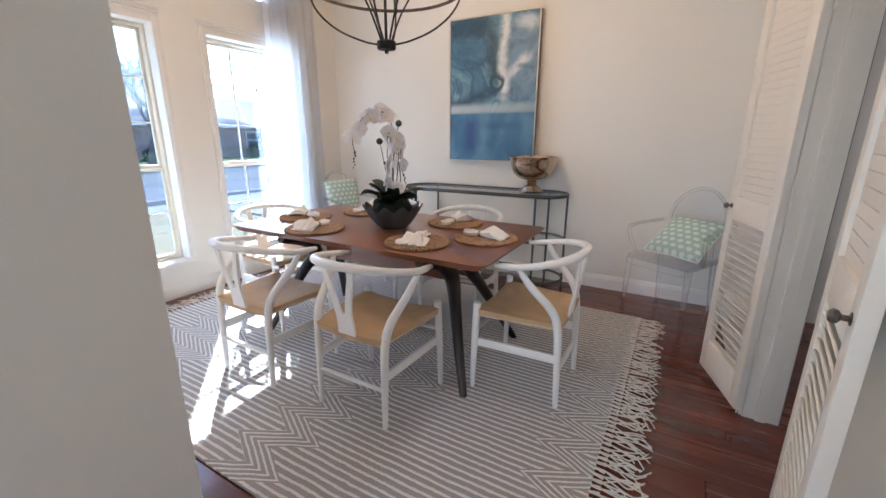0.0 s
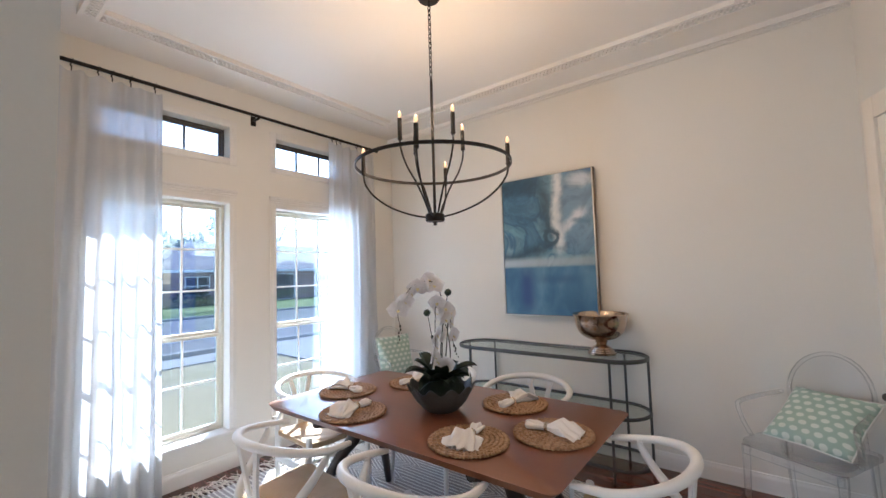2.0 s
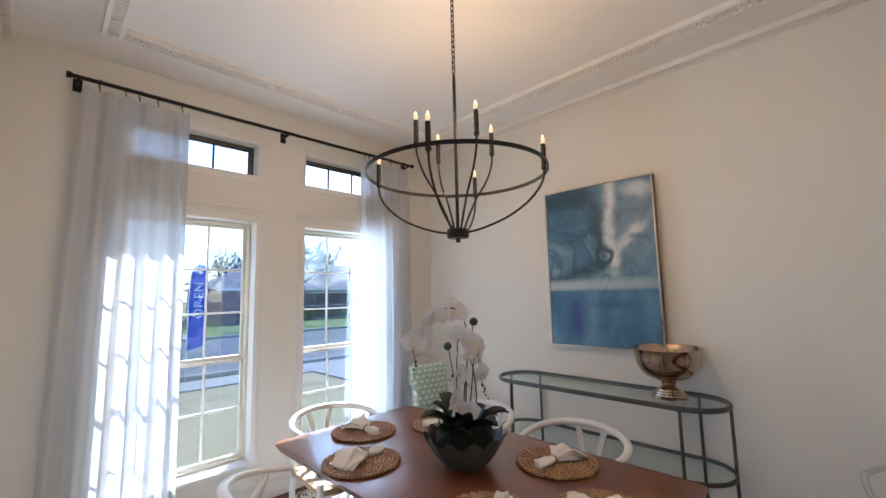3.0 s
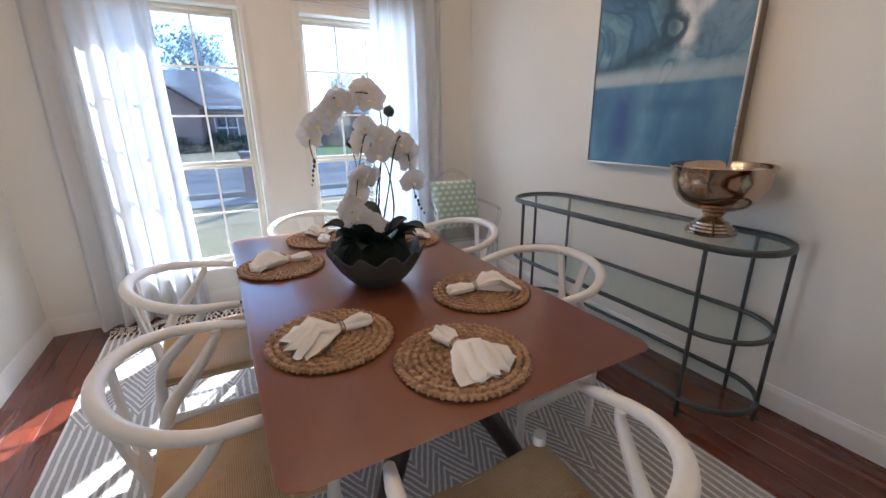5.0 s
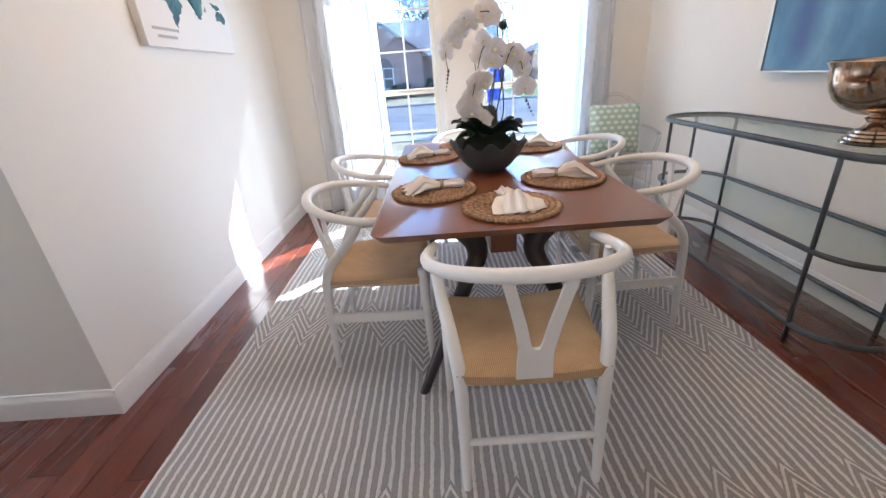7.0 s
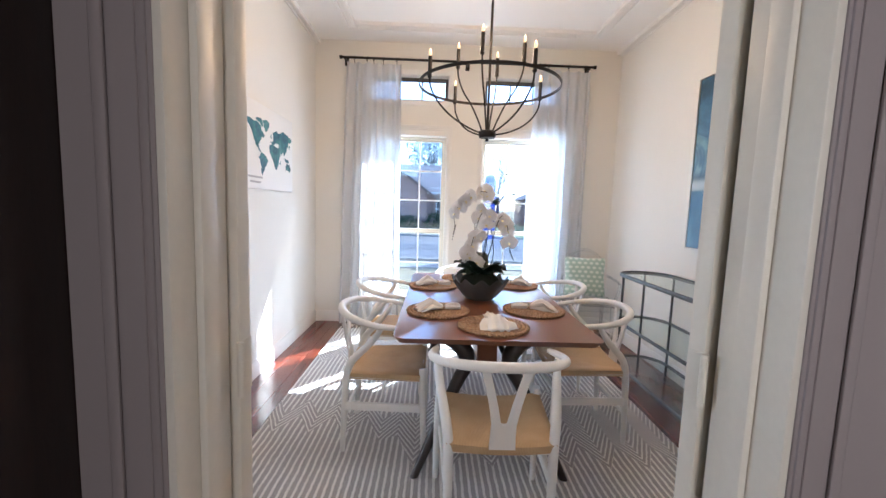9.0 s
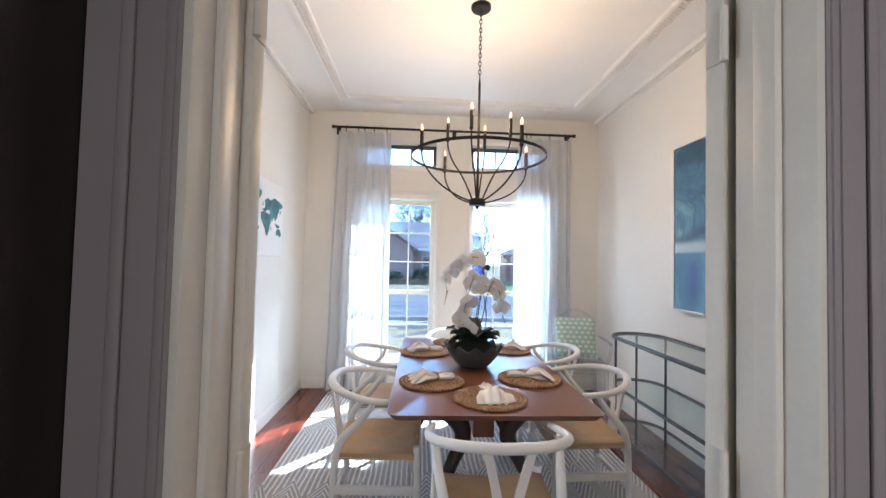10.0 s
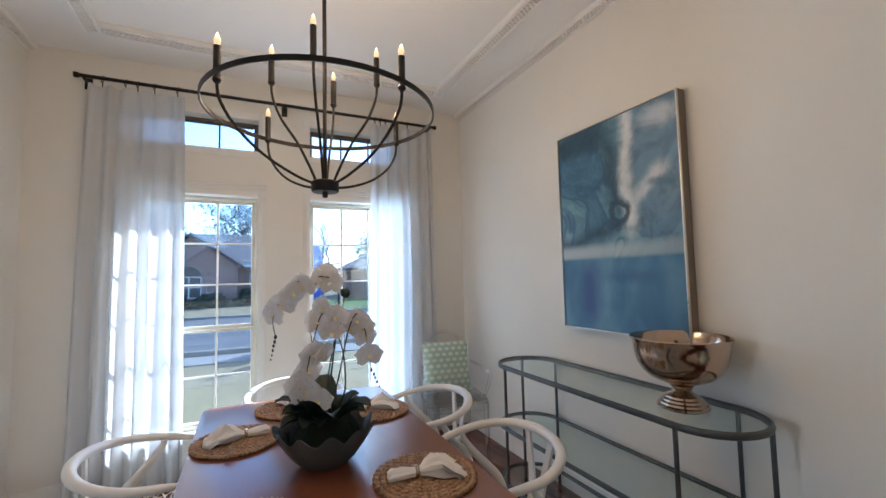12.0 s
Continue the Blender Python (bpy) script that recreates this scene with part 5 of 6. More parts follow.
            petal(bm, c - face * 0.002, d, face, L * S, W * S, 0.006)
        for ang in (8, 172):
            d = sd * math.cos(radians(ang)) + upv * math.sin(radians(ang))
            petal(bm, c + face * 0.002, d, face, 0.044 * S, 0.060 * S, 0.010)
        fl = part("blossom", bm, PETAL, o, smooth=180)
        bm = bmesh.new()
        petal(bm, c + face * 0.006, (face * 0.8 - upv).normalized(), (face + upv * 0.8).normalized(), 0.020, 0.018, 0.008)
        part("lip", bm, LIP, fl, "small yellowish orchid lip", 180)
    return o


orchid()


def pedestal_bowl():
    p = thing("pedestal_bowl", "polished silver footed bowl on the console", "bowl", at=pose(-1.078, 3.42, 0.8345) @ Matrix.Diagonal((1.11, 1.11, 1.06, 1)))
    bm = bmesh.new()
    lathe(bm, [(0.001, 0.004), (0.088, 0.0), (0.092, 0.004), (0.092, 0.012), (0.084, 0.016), (0.082, 0.024), (0.074, 0.028), (0.072, 0.036), (0.062, 0.040), (0.060, 0.048), (0.042, 0.056), (0.032, 0.072), (0.038, 0.082), (0.042, 0.088), (0.030, 0.096), (0.034, 0.102)], 56)
    part("foot", bm, SILVER, p)
    bm = bmesh.new()
    lathe(bm, [(0.001, 0.098), (0.034, 0.099), (0.075, 0.105), (0.112, 0.122), (0.140, 0.150), (0.158, 0.186), (0.167, 0.226), (0.170, 0.262), (0.177, 0.274), (0.180, 0.281), (0.177, 0.285), (0.169, 0.276), (0.163, 0.228), (0.154, 0.190), (0.136, 0.155), (0.109, 0.128), (0.073, 0.111), (0.001, 0.105)], 64)
    part("basin", bm, SILVER, p)
    return p


pedestal_bowl()

# ---- clear chairs with cushions ----


def clear_chair():
    """Faces -y."""
    c = thing("clear_armchair", "transparent acrylic armchair with a rounded back", "chair", "clear armchairs in the corners")
    bm = bmesh.new()
    slab(bm, [(x, y) for x, y in rounded(-0.24, 0.24, -0.235, 0.20, 0.05)], 0.428, 0.452, 0.0, 0.006)
    box(bm, -0.225, 0.225, -0.225, -0.212, 0.375, 0.427, 0.003)
    part("seat", bm, ACRYLIC, c)
    for sx in (-1, 1):
        bm = bmesh.new()
        pts = [(sx * 0.222, -0.215, 0.0), (sx * 0.222, -0.215, 0.02), (sx * 0.218, -0.212, 0.22), (sx * 0.215, -0.210, 0.427)]
        tube(bm, pts, [0.016, 0.014, 0.019, 0.024], 12, (0, 1, 0))
        part("front_leg", bm, ACRYLIC, c)
        bm = bmesh.new()
        pts = smoothed([(sx * 0.20, 0.225, 0.0), (sx * 0.195, 0.19, 0.22), (sx * 0.19, 0.18, 0.427)], 4)
        tube(bm, pts, [0.014 + 0.010 * i / len(pts) for i in range(len(pts))], 12, (1, 0, 0), (1.5, 0.8))
        part("back_leg", bm, ACRYLIC, c)
        bm = bmesh.new()
        pts = smoothed([(sx * 0.245, -0.10, 0.453), (sx * 0.262, -0.135, 0.53), (sx * 0.268, -0.17, 0.625), (sx * 0.262, -0.15, 0.655), (sx * 0.245, 0.0, 0.668), (sx * 0.215, 0.20, 0.672)], 5)
        tube(bm, pts, 0.0135, 12, (1, 0, 0))
        part("arm", bm, ACRYLIC, c)
    bm = bmesh.new()
    n = 28
    def ovalpt(a, k, d):
        x = 0.205 * k * math.cos(a)
        z = 0.70 + 0.235 * k * math.sin(a)
        return (x, 0.195 + (z - 0.45) * 0.16 + 0.03 * (1 - (x / 0.21) ** 2) + d, z)
    rings = [[bm.verts.new(ovalpt(2 * math.pi * i / n, k, d)) for i in range(n)] for k, d in ((0.02, 0.0), (0.45, 0.0), (0.9, 0.0), (0.9, 0.007), (0.45, 0.007), (0.02, 0.007))]
    for a, b in zip(rings, rings[1:]):
        for i in range(n):
            bm.faces.new((a[i], a[(i + 1) % n], b[(i + 1) % n], b[i]))
    bm.faces.new(rings[0])
    bm.faces.new(rings[-1])
    tube(bm, [ovalpt(2 * math.pi * i / n, 0.955, 0.0035) for i in range(n)], 0.0125, 8, (0, 1, 0), (1, 1), True)
    for sx in (-1, 1):
        tube(bm, [(sx * 0.165, 0.19, 0.452), (sx * 0.15, 0.215, 0.54)], 0.012, 8, (0, 1, 0))
    part("backrest", bm, ACRYLIC, c)
    return c


def dots_material():
    m, t, b = nodes_of("mint_dotted_fabric")
    sep = t.nodes.new("ShaderNodeSeparateXYZ")
    t.links.new(texco(t), sep.inputs[0])
    px, pz = 0.058, 0.046
    row = maths(t, "FLOOR", maths(t, "DIVIDE", sep.outputs[2], pz / 1.0))
    sh = maths(t, "MULTIPLY", maths(t, "FLOORED_MODULO", row, 2.0), 0.5)
    fu = maths(t, "SUBTRACT", maths(t, "FRACT", maths(t, "ADD", maths(t, "DIVIDE", sep.outputs[0], px), sh)), 0.5)
    fv = maths(t, "SUBTRACT", maths(t, "FRACT", maths(t, "DIVIDE", sep.outputs[2], pz)), 0.5)
    d = maths(t, "SQRT", maths(t, "ADD", maths(t, "MULTIPLY", maths(t, "MULTIPLY", fu, fu), 1.0), maths(t, "MULTIPLY", maths(t, "MULTIPLY", fv, fv), 1.25)))
    weave = noise_tex(t, texco(t), 240, 2)
    d = maths(t, "ADD", d, maths(t, "MULTIPLY", maths(t, "SUBTRACT", weave, 0.5), 0.08))
    col = mix(t, ramp(t, d, [(0.30, (1, 1, 1)), (0.37, (0, 0, 0))]), (0.40, 0.53, 0.46), (0.70, 0.76, 0.69))
    t.links.new(col, b.inputs["Base Color"])
    b.inputs["Roughness"].default_value = 0.85
    bump(t, b, weave, 0.4, 0.001)
    return m


MINT = dots_material()
PIPING = plain("white_piping", (0.74, 0.76, 0.72), 0.8)


def cushion():
    """Stands in the xz plane, its face towards -y, its foot at the origin."""
    c = thing("cushion", "mint green cushion with white dots resting on the clear chair", "cushion", "cushions on the clear chairs")
    bm = bmesh.new()
    n, S = 18, 0.205
    for s in (-1, 1):
        g = []
        for j in range(n + 1):
            row = []
            for i in range(n + 1):
                u, v = -1 + 2 * i / n, -1 + 2 * j / n
                k = (1 - abs(u) ** 3) * (1 - abs(v) ** 3)
                pinch = 1 - 0.06 * (1 - abs(u * v)) * (max(abs(u), abs(v)) ** 2)
                row.append(bm.verts.new((u * S * pinch, s * 0.062 * k ** 0.6 + 0.004 * noise.noise((u * 3, v * 3, s)), S + v * S * pinch)))
            g.append(row)
        for j in range(n):
            for i in range(n):
                bm.faces.new((g[j][i], g[j][i + 1], g[j + 1][i + 1], g[j + 1][i]))
    bmesh.ops.remove_doubles(bm, verts=bm.verts, dist=0.0085)
    part("cover", bm, MINT, c, smooth=180)
    bm = bmesh.new()
    rim = []
    for k in range(48):
        q, s = divmod(k, 12)
        e = -1 + 2 * s / 12
        u, v = ((e, -1), (1, e), (-e, 1), (-1, -e))[q]
        pinch = 1 - 0.06 * (1 - abs(u * v))
        rim.append((u * S * pinch, 0, S + v * S * pinch))
    tube(bm, rim, 0.0042, 6, (0, 1, 0), (1, 1), True)
    part("piping", bm, PIPING, c)
    return c


clear = clear_chair()
clear.matrix_world = pose(0.055, 3.325, 0, 0, 0, -27.6)
copy_thing(clear, pose(-2.94, 3.235, 0, 0, 0, 78))
cush = cushion()
cush.matrix_world = pose(0.02, 3.235, 0.470, 0, 0, -32) @ pose(0, 0, 0, -55, 0, 0)
copy_thing(cush, pose(-2.985, 3.24, 0.453, 0, 0, 80) @ pose(0, 0.05, 0, -14, 0, 0))

# ---- outdoors ----
GZ = -0.35


def ground_material(name, stops, scale, relief):
    m, t, b = nodes_of(name)
    v = texco(t)
    big = noise_tex(t, v, scale * 0.12, 4)
    fine = noise_tex(t, v, scale * 6, 4, 0.7)
    col = mix(t, 0.45, ramp(t, big, [(0.3, stops[0]), (0.5, stops[1]), (0.7, stops[2])]), ramp(t, fine, [(0.3, stops[0]), (0.7, stops[2])]))
    t.links.new(col, b.inputs["Base Color"])
    b.inputs["Roughness"].default_value = 0.95
    b.inputs["Specular IOR Level"].default_value = 0.1
    bump(t, b, fine, relief, 0.02)
    return m


LAWN = ground_material("dormant_lawn", ((0.24, 0.185, 0.105), (0.35, 0.27, 0.165), (0.25, 0.22, 0.11)), 3.0, 0.8)
ASPHALT = ground_material("pale_asphalt", ((0.105, 0.10, 0.10), (0.125, 0.12, 0.12), (0.145, 0.14, 0.14)), 4.0, 0.2)
CONCRETE = ground_material("concrete", ((0.24, 0.22, 0.20), (0.28, 0.26, 0.24), (0.32, 0.30, 0.275)), 4.0, 0.2)
BRICK = plain("brown_brick", (0.34, 0.225, 0.185), 0.85, vary=0.25, scale=0.6, grain=12, relief=0.5, deep=0.01)
ROOF = plain("grey_shingle", (0.165, 0.14, 0.135), 0.9, vary=0.2, scale=0.8, grain=9, relief=0.5, deep=0.02)
GLASSDARK = plain("dark_glazing", (0.03, 0.035, 0.045), 0.12, vary=0.2)
HEDGE = plain("hedge_leaves", (0.035, 0.055, 0.025), 0.8, vary=0.5, scale=5, grain=30, relief=0.8, deep=0.03)
BARK = plain("bark", (0.10, 0.085, 0.075), 0.9, vary=0.3, scale=6, grain=40, relief=0.8, deep=0.01)

bm = bmesh.new()
bm.faces.new([bm.verts.new(c) for c in ((-600, -600, GZ), (-3.68, -600, GZ), (-3.68, 600, GZ), (-600, 600, GZ))])
structure("ground", bm, LAWN, "dormant winter lawn, patchy tan and green", "ground")
GREENLAWN = ground_material("green_lawn", ((0.10, 0.135, 0.035), (0.13, 0.175, 0.045), (0.165, 0.19, 0.06)), 3.0, 0.8)
bm = bmesh.new()
box(bm, -33.4, -21.79, 6.6, 60, GZ - 0.05, GZ + 0.015)
structure("lawn", bm, GREENLAWN, "green winter-sown lawn across the street", "lawn")
bm = bmesh.new()
box(bm, -21.6, -11.3, -220, 220, GZ - 0.05, GZ + 0.012)
structure("road", bm, ASPHALT, "pale asphalt residential street", "road")
bm = bmesh.new()
box(bm, -11.3, -11.12, -220, 220, GZ - 0.05, GZ + 0.12, 0.02)
structure("kerb", bm, CONCRETE, "concrete kerb along the street", "kerb")
bm = bmesh.new()
box(bm, -21.78, -21.6, -220, 220, GZ - 0.05, GZ + 0.12, 0.02)
structure("kerb", bm, CONCRETE, "concrete kerb along the far side", "kerb")
bm = bmesh.new()
box(bm, -10.9, -9.9, -60, 60, GZ - 0.05, GZ + 0.03)
structure("pavement", bm, CONCRETE, "concrete sidewalk beside the street", "pavement")
bm = bmesh.new()
box(bm, -4.75, -3.69, -6, 4.4, GZ - 0.05, GZ + 0.02)
structure("pavement", bm, CONCRETE, "concrete walk along the house", "pavement")
bm = bmesh.new()
box(bm, -11.1, -3.69, 5.6, 11.5, GZ - 0.05, GZ + 0.034)
structure("driveway", bm, CONCRETE, "broad concrete driveway", "driveway")
bm = bmesh.new()
box(bm, -33, -21.8, 3.2, 6.2, GZ - 0.05, GZ + 0.02)
structure("driveway", bm, CONCRETE, "neighbour's concrete driveway", "driveway")


def house(label, x, y0, y1, depth, eave, ridge, gable=None, openings=()):
    """A brick bungalow whose front stands at x and faces +x, with a hipped roof."""
    h = thing("house", label, "house", "houses across the street")
    bm = bmesh.new()
    box(bm, x - depth, x, y0, y1, GZ - 0.1, eave)
    part("wall", bm, BRICK, h, smooth=0)
    bm = bmesh.new()
    o = 0.5
    a = [bm.verts.new(c) for c in ((x + o, y0 - o, eave), (x + o, y1 + o, eave), (x - depth - o, y1 + o, eave), (x - depth - o, y0 - o, eave))]
    rx = x - depth / 2
    r = [bm.verts.new((rx, y0 + depth * 0.42, ridge)), bm.verts.new((rx, y1 - depth * 0.42, ridge))]
    for f in ((a[0], a[1], r[1], r[0]), (a[2], a[3], r[0], r[1]), (a[1], a[2], r[1]), (a[3], a[0], r[0]), (a[3], a[2], a[1], a[0])):
        bm.faces.new(f)
    part("roof", bm, ROOF, h, smooth=0)
    bm = bmesh.new()
    box(bm, x + o - 0.03, x + o + 0.02, y0 - o, y1 + o, eave - 0.18, eave + 0.02)
    part("fascia", bm, TRIM, h, "pale painted fascia board", 0)
    if gable:
        g0, g1, gt = gable
        gm = (g0 + g1) / 2
        bm = bmesh.new()
        box(bm, x, x + 1.6, g0, g1, GZ - 0.1, eave - 0.05)
        p = [bm.verts.new(c) for c in ((x + 1.6, g0, eave - 0.05), (x + 1.6, g1, eave - 0.05), (x + 1.6, gm, gt - 0.15))]
        bm.faces.new(p)
        part("gable_wall", bm, BRICK, h, smooth=0)
        bm = bmesh.new()
        for s, ge in ((-1, g0), (1, g1)):
            q = [bm.verts.new(c) for c in ((x + 2.0, ge + s * 0.4, eave - 0.25), (x + 2.0, gm, gt), (x - depth / 2, gm, gt), (x - depth / 2, ge + s * 0.4, eave - 0.25))]
            bm.faces.new(q)
            e = [bm.verts.new(v.co + Vector((0, 0, 0.12))) for v in q]
            bm.faces.new(e)
            for i in range(4):
                bm.faces.new((q[i], q[(i + 1) % 4], e[(i + 1) % 4], e[i]))
        part("gable_roof", bm, ROOF, h, smooth=0)
    for xo, ya, yb, za, zb, arch in openings:
        bm = bmesh.new()
        box(bm, x + xo - 0.02, x + xo + 0.03, ya, yb, za, zb)
        if arch:
            ym, rr = (ya + yb) / 2, (yb - ya) / 2
            pts = [bm.verts.new((x + xo + 0.031, ym + rr * math.cos(math.pi * k / 12), zb + rr * math.sin(math.pi * k / 12))) for k in range(13)]
            bm.faces.new(pts)
        wn_ = part("window", bm, GLASSDARK, h, "dark window of the house", 0)
        bm = bmesh.new()
        for k in range(3):
            yy = ya + (yb - ya) * k / 2
            box(bm, x + xo + 0.032, x + xo + 0.06, yy - 0.04, yy + 0.04, za, zb)
        for zz in (za, (za + zb) / 2, zb):
            box(bm, x + xo + 0.033, x + xo + 0.058, ya, yb, zz - 0.035, zz + 0.035)
        part("frame", bm, TRIM, wn_, "pale window frame", 0)
    return h


house("brown brick bungalow with a gabled bay and grey roof", -33.5, -12.5, 6.5, 10, 2.55, 5.3, (-4.6, 1.0, 4.6), ((1.6, -2.6, -1.2, 0.3, 1.7, True), (0.0, 1.8, 3.2, 0.4, 1.9, False), (0.0, 3.9, 4.8, -0.3, 1.9, False), (0.0, -9.5, -7.5, 0.4, 1.9, False)))
house("low brick house with a long grey hipped roof", -34.0, 10.5, 33, 10, 2.3, 4.9, None, ((0.0, 12.5, 14.2, 0.4, 1.8, False), (0.0, 17, 21.5, -0.35, 1.9, False), (0.0, 24, 26, 0.4, 1.8, False), (0.0, 28.5, 30, 0.4, 1.8, False)))
house("far brick house with a grey hipped roof", -34.0, 38, 58, 10, 2.3, 4.8, None, ((0.0, 41, 43, 0.4, 1.8, False), (0.0, 48, 52, -0.35, 1.9, False)))
house("far brick house seen past the bungalow", -34.0, -38, -17, 10, 2.4, 4.9, None, ((0.0, -34, -32, 0.4, 1.8, False), (0.0, -27, -23, -0.35, 1.9, False)))


def shrub(x, y, r, h, seed, label="clipped dark green shrub by the house wall"):
    s = thing("shrub", label, "shrub", "shrubs across the street")
    rng = random.Random(seed)
    bm = bmesh.new()
    for k in range(260):
        a, e = rng.uniform(0, 6.28), rng.uniform(0, 1)
        rr = r * (0.6 + 0.45 * rng.random())
        p = Vector((x + rr * math.cos(a) * math.sqrt(1 - (e * 0.9) ** 2), y + rr * 1.6 * math.sin(a) * math.sqrt(1 - (e * 0.9) ** 2), GZ + h * e))
        d = Vector((rng.gauss(0, 1), rng.gauss(0, 1), rng.gauss(0, 1))).normalized()
        u = d.orthogonal().normalized()
        w = d.cross(u)
        L = rng.uniform(0.10, 0.2)
        bm.faces.new([bm.verts.new(p + q) for q in (u * L, w * L * 0.6, -u * L, -w * L * 0.6)])
    part("foliage", bm, HEDGE, s, smooth=0)
    bm = bmesh.new()
    tube(bm, [(x, y, GZ), (x + 0.05, y, GZ + h * 0.7)], [0.06, 0.03], 6, (0, 1, 0))
    part("stem", bm, BARK, s)


for k, (x, y, r, h) in enumerate(((-32.0, 3.6, 0.8, 1.0), (-32.0, 1.9, 0.8, 1.15), (-31.2, -0.6, 0.7, 0.9), (-31.4, -2.8, 0.7, 0.9), (-32.8, 12.5, 0.9, 1.2), (-32.6, 16, 0.8, 1.0), (-32.6, 24.5, 1.0, 1.2), (-32.6, 28, 0.9, 1.1))):
    shrub(x, y, r, h, 60 + k)


def tree(x, y, height, seed, leafy, label):
    t = thing("tree", label, "tree", "trees beyond the street")
    rng = random.Random(seed)
    tips = []
    bm = bmesh.new()

    def limb(p, d, L, r, depth):
        pts = [p]
        dd = d.copy()
        for k in range(3):
            dd = (dd + Vector((rng.gauss(0, 0.16), rng.gauss(0, 0.16), 0.06))).normalized()
            pts.append(pts[-1] + dd * L / 3)
        tube(bm, pts, [r, r * 0.85, r * 0.72, r * 0.6], 6 if depth < 2 else 4, (0.2, 0.3, 0.1))
        if depth == 4 or r < 0.012:
            tips.append(pts[-1])
            return
        for k in range(3 if depth else 5):
            a = rng.uniform(0, 6.28)
            sp = rng.uniform(0.45, 0.95)
            u = dd.orthogonal().normalized()
            w = dd.cross(u)
            nd = (dd + (u * math.cos(a) + w * math.sin(a)) * sp).normalized()
            limb(pts[-1 if k < 2 else 2], nd, L * rng.uniform(0.6, 0.8), r * 0.58, depth + 1)

    limb(Vector((x, y, GZ - 0.1)), Vector((0, 0, 1)), height * 0.36, height * 0.026, 0)
    part("trunk", bm, BARK, t)
    bm = bmesh.new()
    for p in tips:
        for k in range(leafy):
            q = p + Vector((rng.gauss(0, 0.45), rng.gauss(0, 0.45), rng.gauss(0, 0.4)))
            d = Vector((rng.gauss(0, 1), rng.gauss(0, 1), rng.gauss(0, 1))).normalized()
            u = d.orthogonal().normalized()
            w = d.cross(u)
            L = rng.uniform(0.08, 0.2)
            bm.faces.new([bm.verts.new(q + e) for e in (u * L, w * L * 0.55, -u * L, -w * L * 0.55)])
    if leafy:
        part("crown", bm, HEDGE, t, smooth=0)
    else:
        bm.free()
    return t


BARE = "bare winter tree with fine branching twigs"
EVER = "evergreen tree with a loose dark crown"
for x, y, h, s, lf, lb in ((-45, 1.5, 11, 1, 16, EVER), (-46, 9, 10, 2, 0, BARE), (-29, 13.6, 8.5, 3, 0, BARE), (-47, 20, 9.5, 4, 16, EVER), (-48, 29, 10, 5, 16, EVER), (-46, 36, 9, 6, 0, BARE), (-48, -9, 10, 7, 16, EVER), (-50, 14, 8.5, 8, 16, EVER), (-50, 45, 10, 9, 16, EVER)):
    tree(x, y, h, s, lf, lb)

# brick mailbox by the kerb
mail = thing("mailbox", "brick pillar mailbox with a cap by the kerb", "mailbox")
bm = bmesh.new()
box(bm, -11.0, -10.55, 2.0, 2.5, GZ - 0.05, 0.66, 0.01)
part("pillar", bm, BRICK, mail)
bm = bmesh.new()
box(bm, -11.04, -10.51, 1.96, 2.54, 0.6605, 0.74, 0.015)
part("cap", bm, CONCRETE, mail)

# feather flag on the lawn, lettered upwards
flag = thing("feather_flag", "tall blue feather flag with white lettering on the lawn", "flag")
BLUE = plain("flag_blue", (0.012, 0.06, 0.48), 0.7, vary=0.1, scale=3)
WHITE = plain("flag_white", (0.75, 0.75, 0.75), 0.7)
fxx, fyy = -11.0, 3.28
bm = bmesh.new()
tube(bm, smoothed([(fxx, fyy - 0.2, GZ - 0.05), (fxx, fyy - 0.2, 1.55), (fxx, fyy - 0.16, 2.15), (fxx, fyy + 0.02, 2.37), (fxx, fyy + 0.16, 2.27)], 5), 0.012, 8, (1, 0, 0))
part("pole", bm, CHROME, flag)
bm = bmesh.new()
outline = [(-0.19, 0.35), (-0.19, 1.65), (-0.17, 2.05), (-0.11, 2.25), (0.0, 2.34), (0.1, 2.29), (0.17, 2.13), (0.19, 1.85), (0.19, 0.45)]
lo = [bm.verts.new((fxx - 0.004, fyy + y, z)) for y, z in outline]
hi = [bm.verts.new((fxx + 0.004, fyy + y, z)) for y, z in outline]
bm.faces.new(lo)
bm.faces.new(hi)
for i in range(len(lo)):
    bm.faces.new((lo[i], lo[(i + 1) % len(lo)], hi[(i + 1) % len(lo)], hi[i]))
part("banner", bm, BLUE, flag, "bright blue banner cloth", 0)
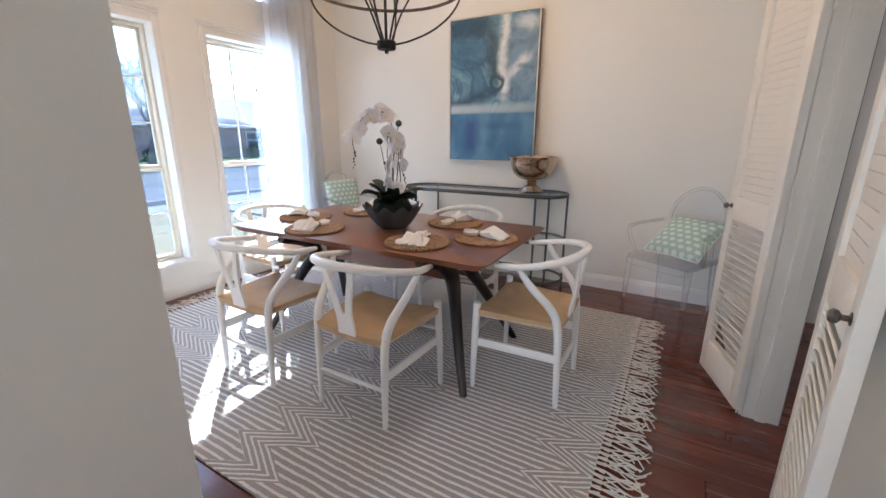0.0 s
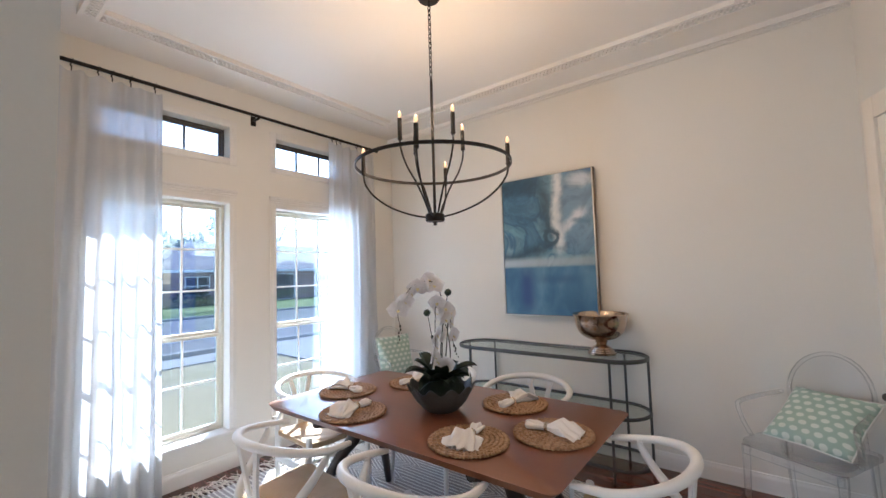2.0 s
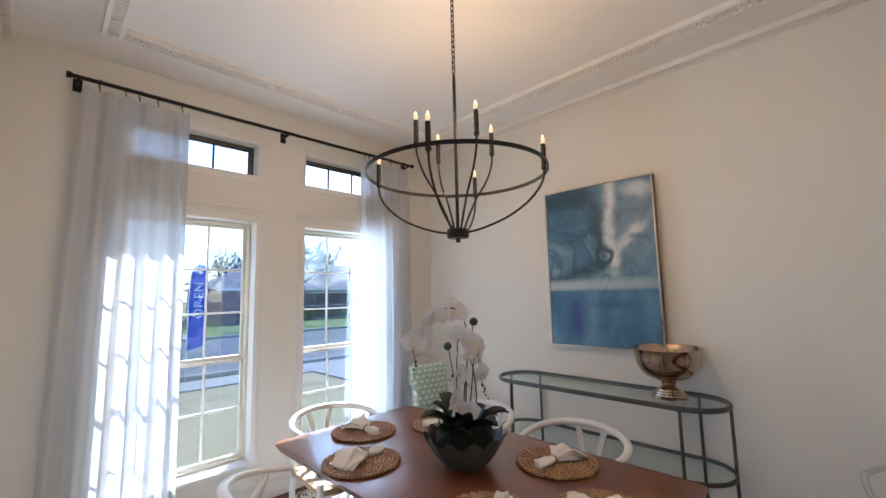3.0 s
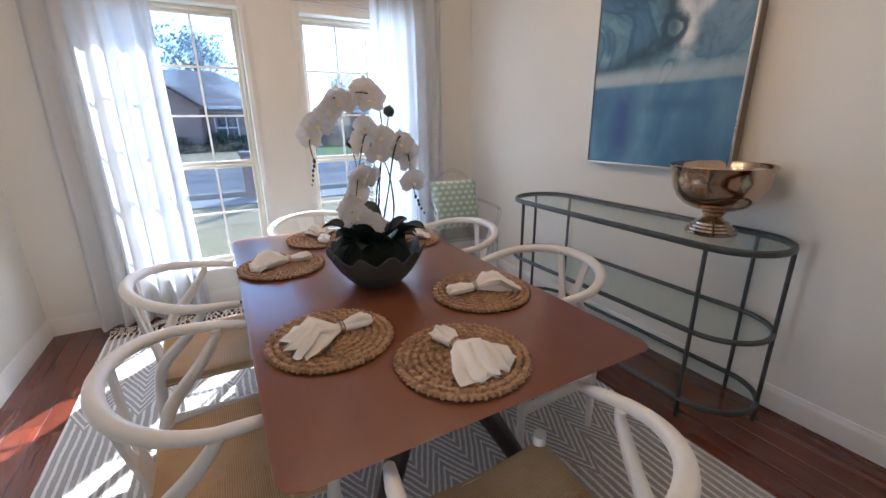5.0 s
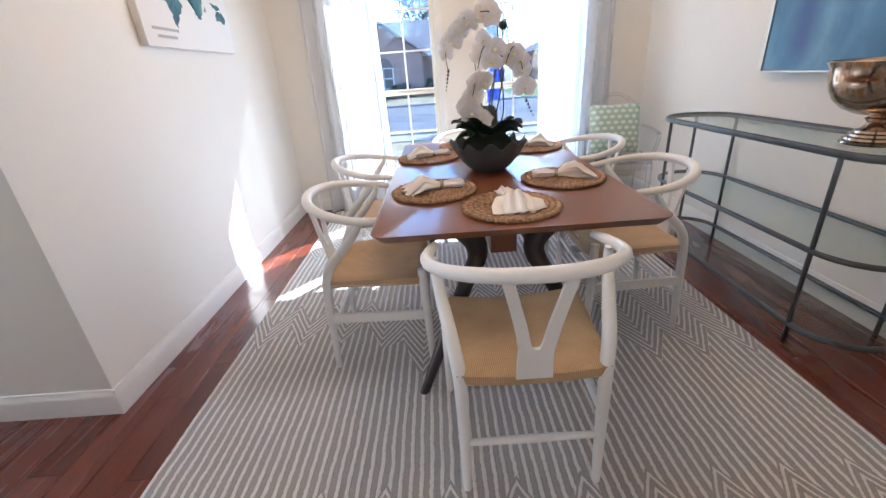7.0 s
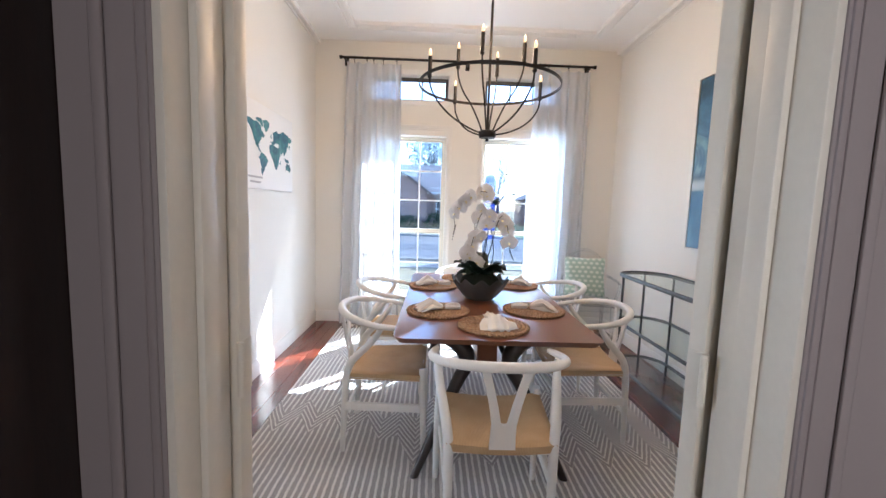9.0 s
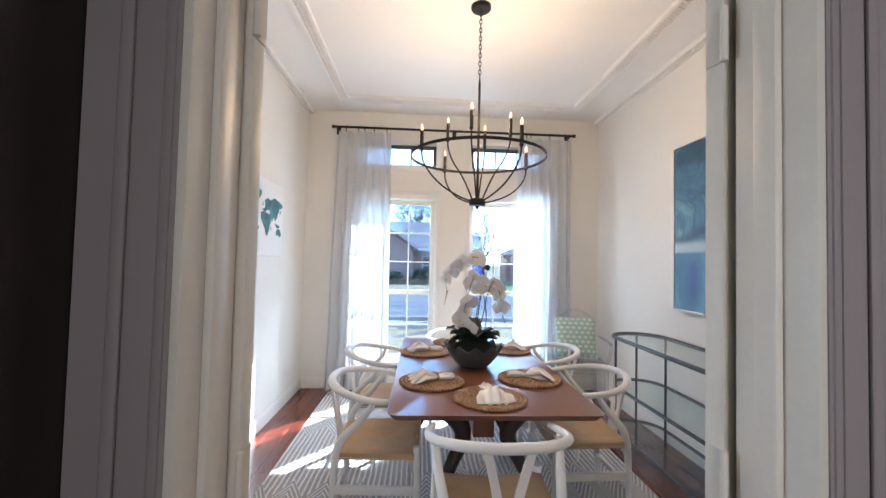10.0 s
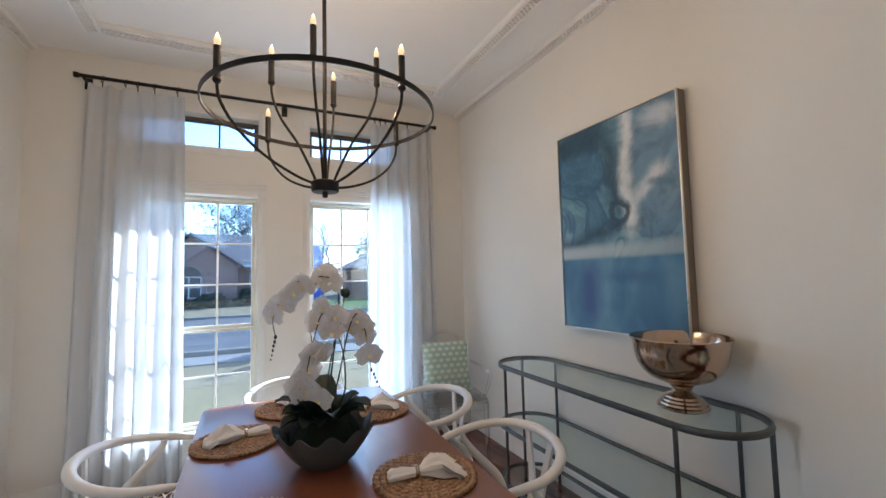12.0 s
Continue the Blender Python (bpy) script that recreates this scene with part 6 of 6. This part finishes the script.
for ch, z in zip("OPEN", (1.18, 1.39, 1.60, 1.80)):
    font = bpy.data.curves.new("letter", "FONT")
    font.body, font.size, font.extrude, font.align_x, font.align_y = ch, 0.29, 0.001, "CENTER", "CENTER"
    shape = new("letter", font)
    me = bpy.data.meshes.new_from_object(shape)
    bpy.data.objects.remove(shape)
    me.materials.clear()
    me.materials.append(WHITE)
    ob = tagged(new("letter", me), "white letter on the blue banner")
    ob.parent = flag
    ob.matrix_local = Matrix(((0, 0, 1, fxx + 0.0065), (0, -1, 0, fyy + 0.01), (1, 0, 0, z), (0, 0, 0, 1)))

# ---- floor planks ----
rng = random.Random(77)
plank_meshes = {}
count = 0
PW = 0.127
for row in range(int((YN + 0.75) / PW) + 1):
    y0 = YN - (row + 1) * PW
    x = -3.465 - rng.uniform(0, 0.9)
    while x < 0.95:
        L = rng.choice((0.6, 0.9, 1.2, 1.5))
        xa, xb = max(x, -0.9 if y0 + PW < 0.25 else -3.465), min(x + L, 1.0)
        inside_rug = xa > -3.1 and xb < -0.2 and y0 > 0.8 and y0 + PW < 3.0
        if xb - xa > 0.05 and not inside_rug and count < 300:
            key = round(xb - xa, 2)
            if key not in plank_meshes:
                bm = bmesh.new()
                w, h = PW / 2 - 0.0006, key / 2 - 0.0006
                lo = [bm.verts.new((sx * h, sy * w, -0.012)) for sx, sy in ((-1, -1), (1, -1), (1, 1), (-1, 1))]
                mid = [bm.verts.new((sx * h, sy * w, -0.0014)) for sx, sy in ((-1, -1), (1, -1), (1, 1), (-1, 1))]
                hi = [bm.verts.new((sx * (h - 0.0014), sy * (w - 0.0014), 0.0)) for sx, sy in ((-1, -1), (1, -1), (1, 1), (-1, 1))]
                for a, b in ((lo, mid), (mid, hi)):
                    for i in range(4):
                        bm.faces.new((a[i], a[(i + 1) % 4], b[(i + 1) % 4], b[i]))
                bm.faces.new(hi)
                ob = part("plank", bm, CHERRY, FLOOR, smooth=0)
                plank_meshes[key] = ob.data
            else:
                ob = new("plank", plank_meshes[key])
                ob.parent = FLOOR
            ob.location = ((xa + xb) / 2, y0 + PW / 2, 0)
            count += 1
        x += L
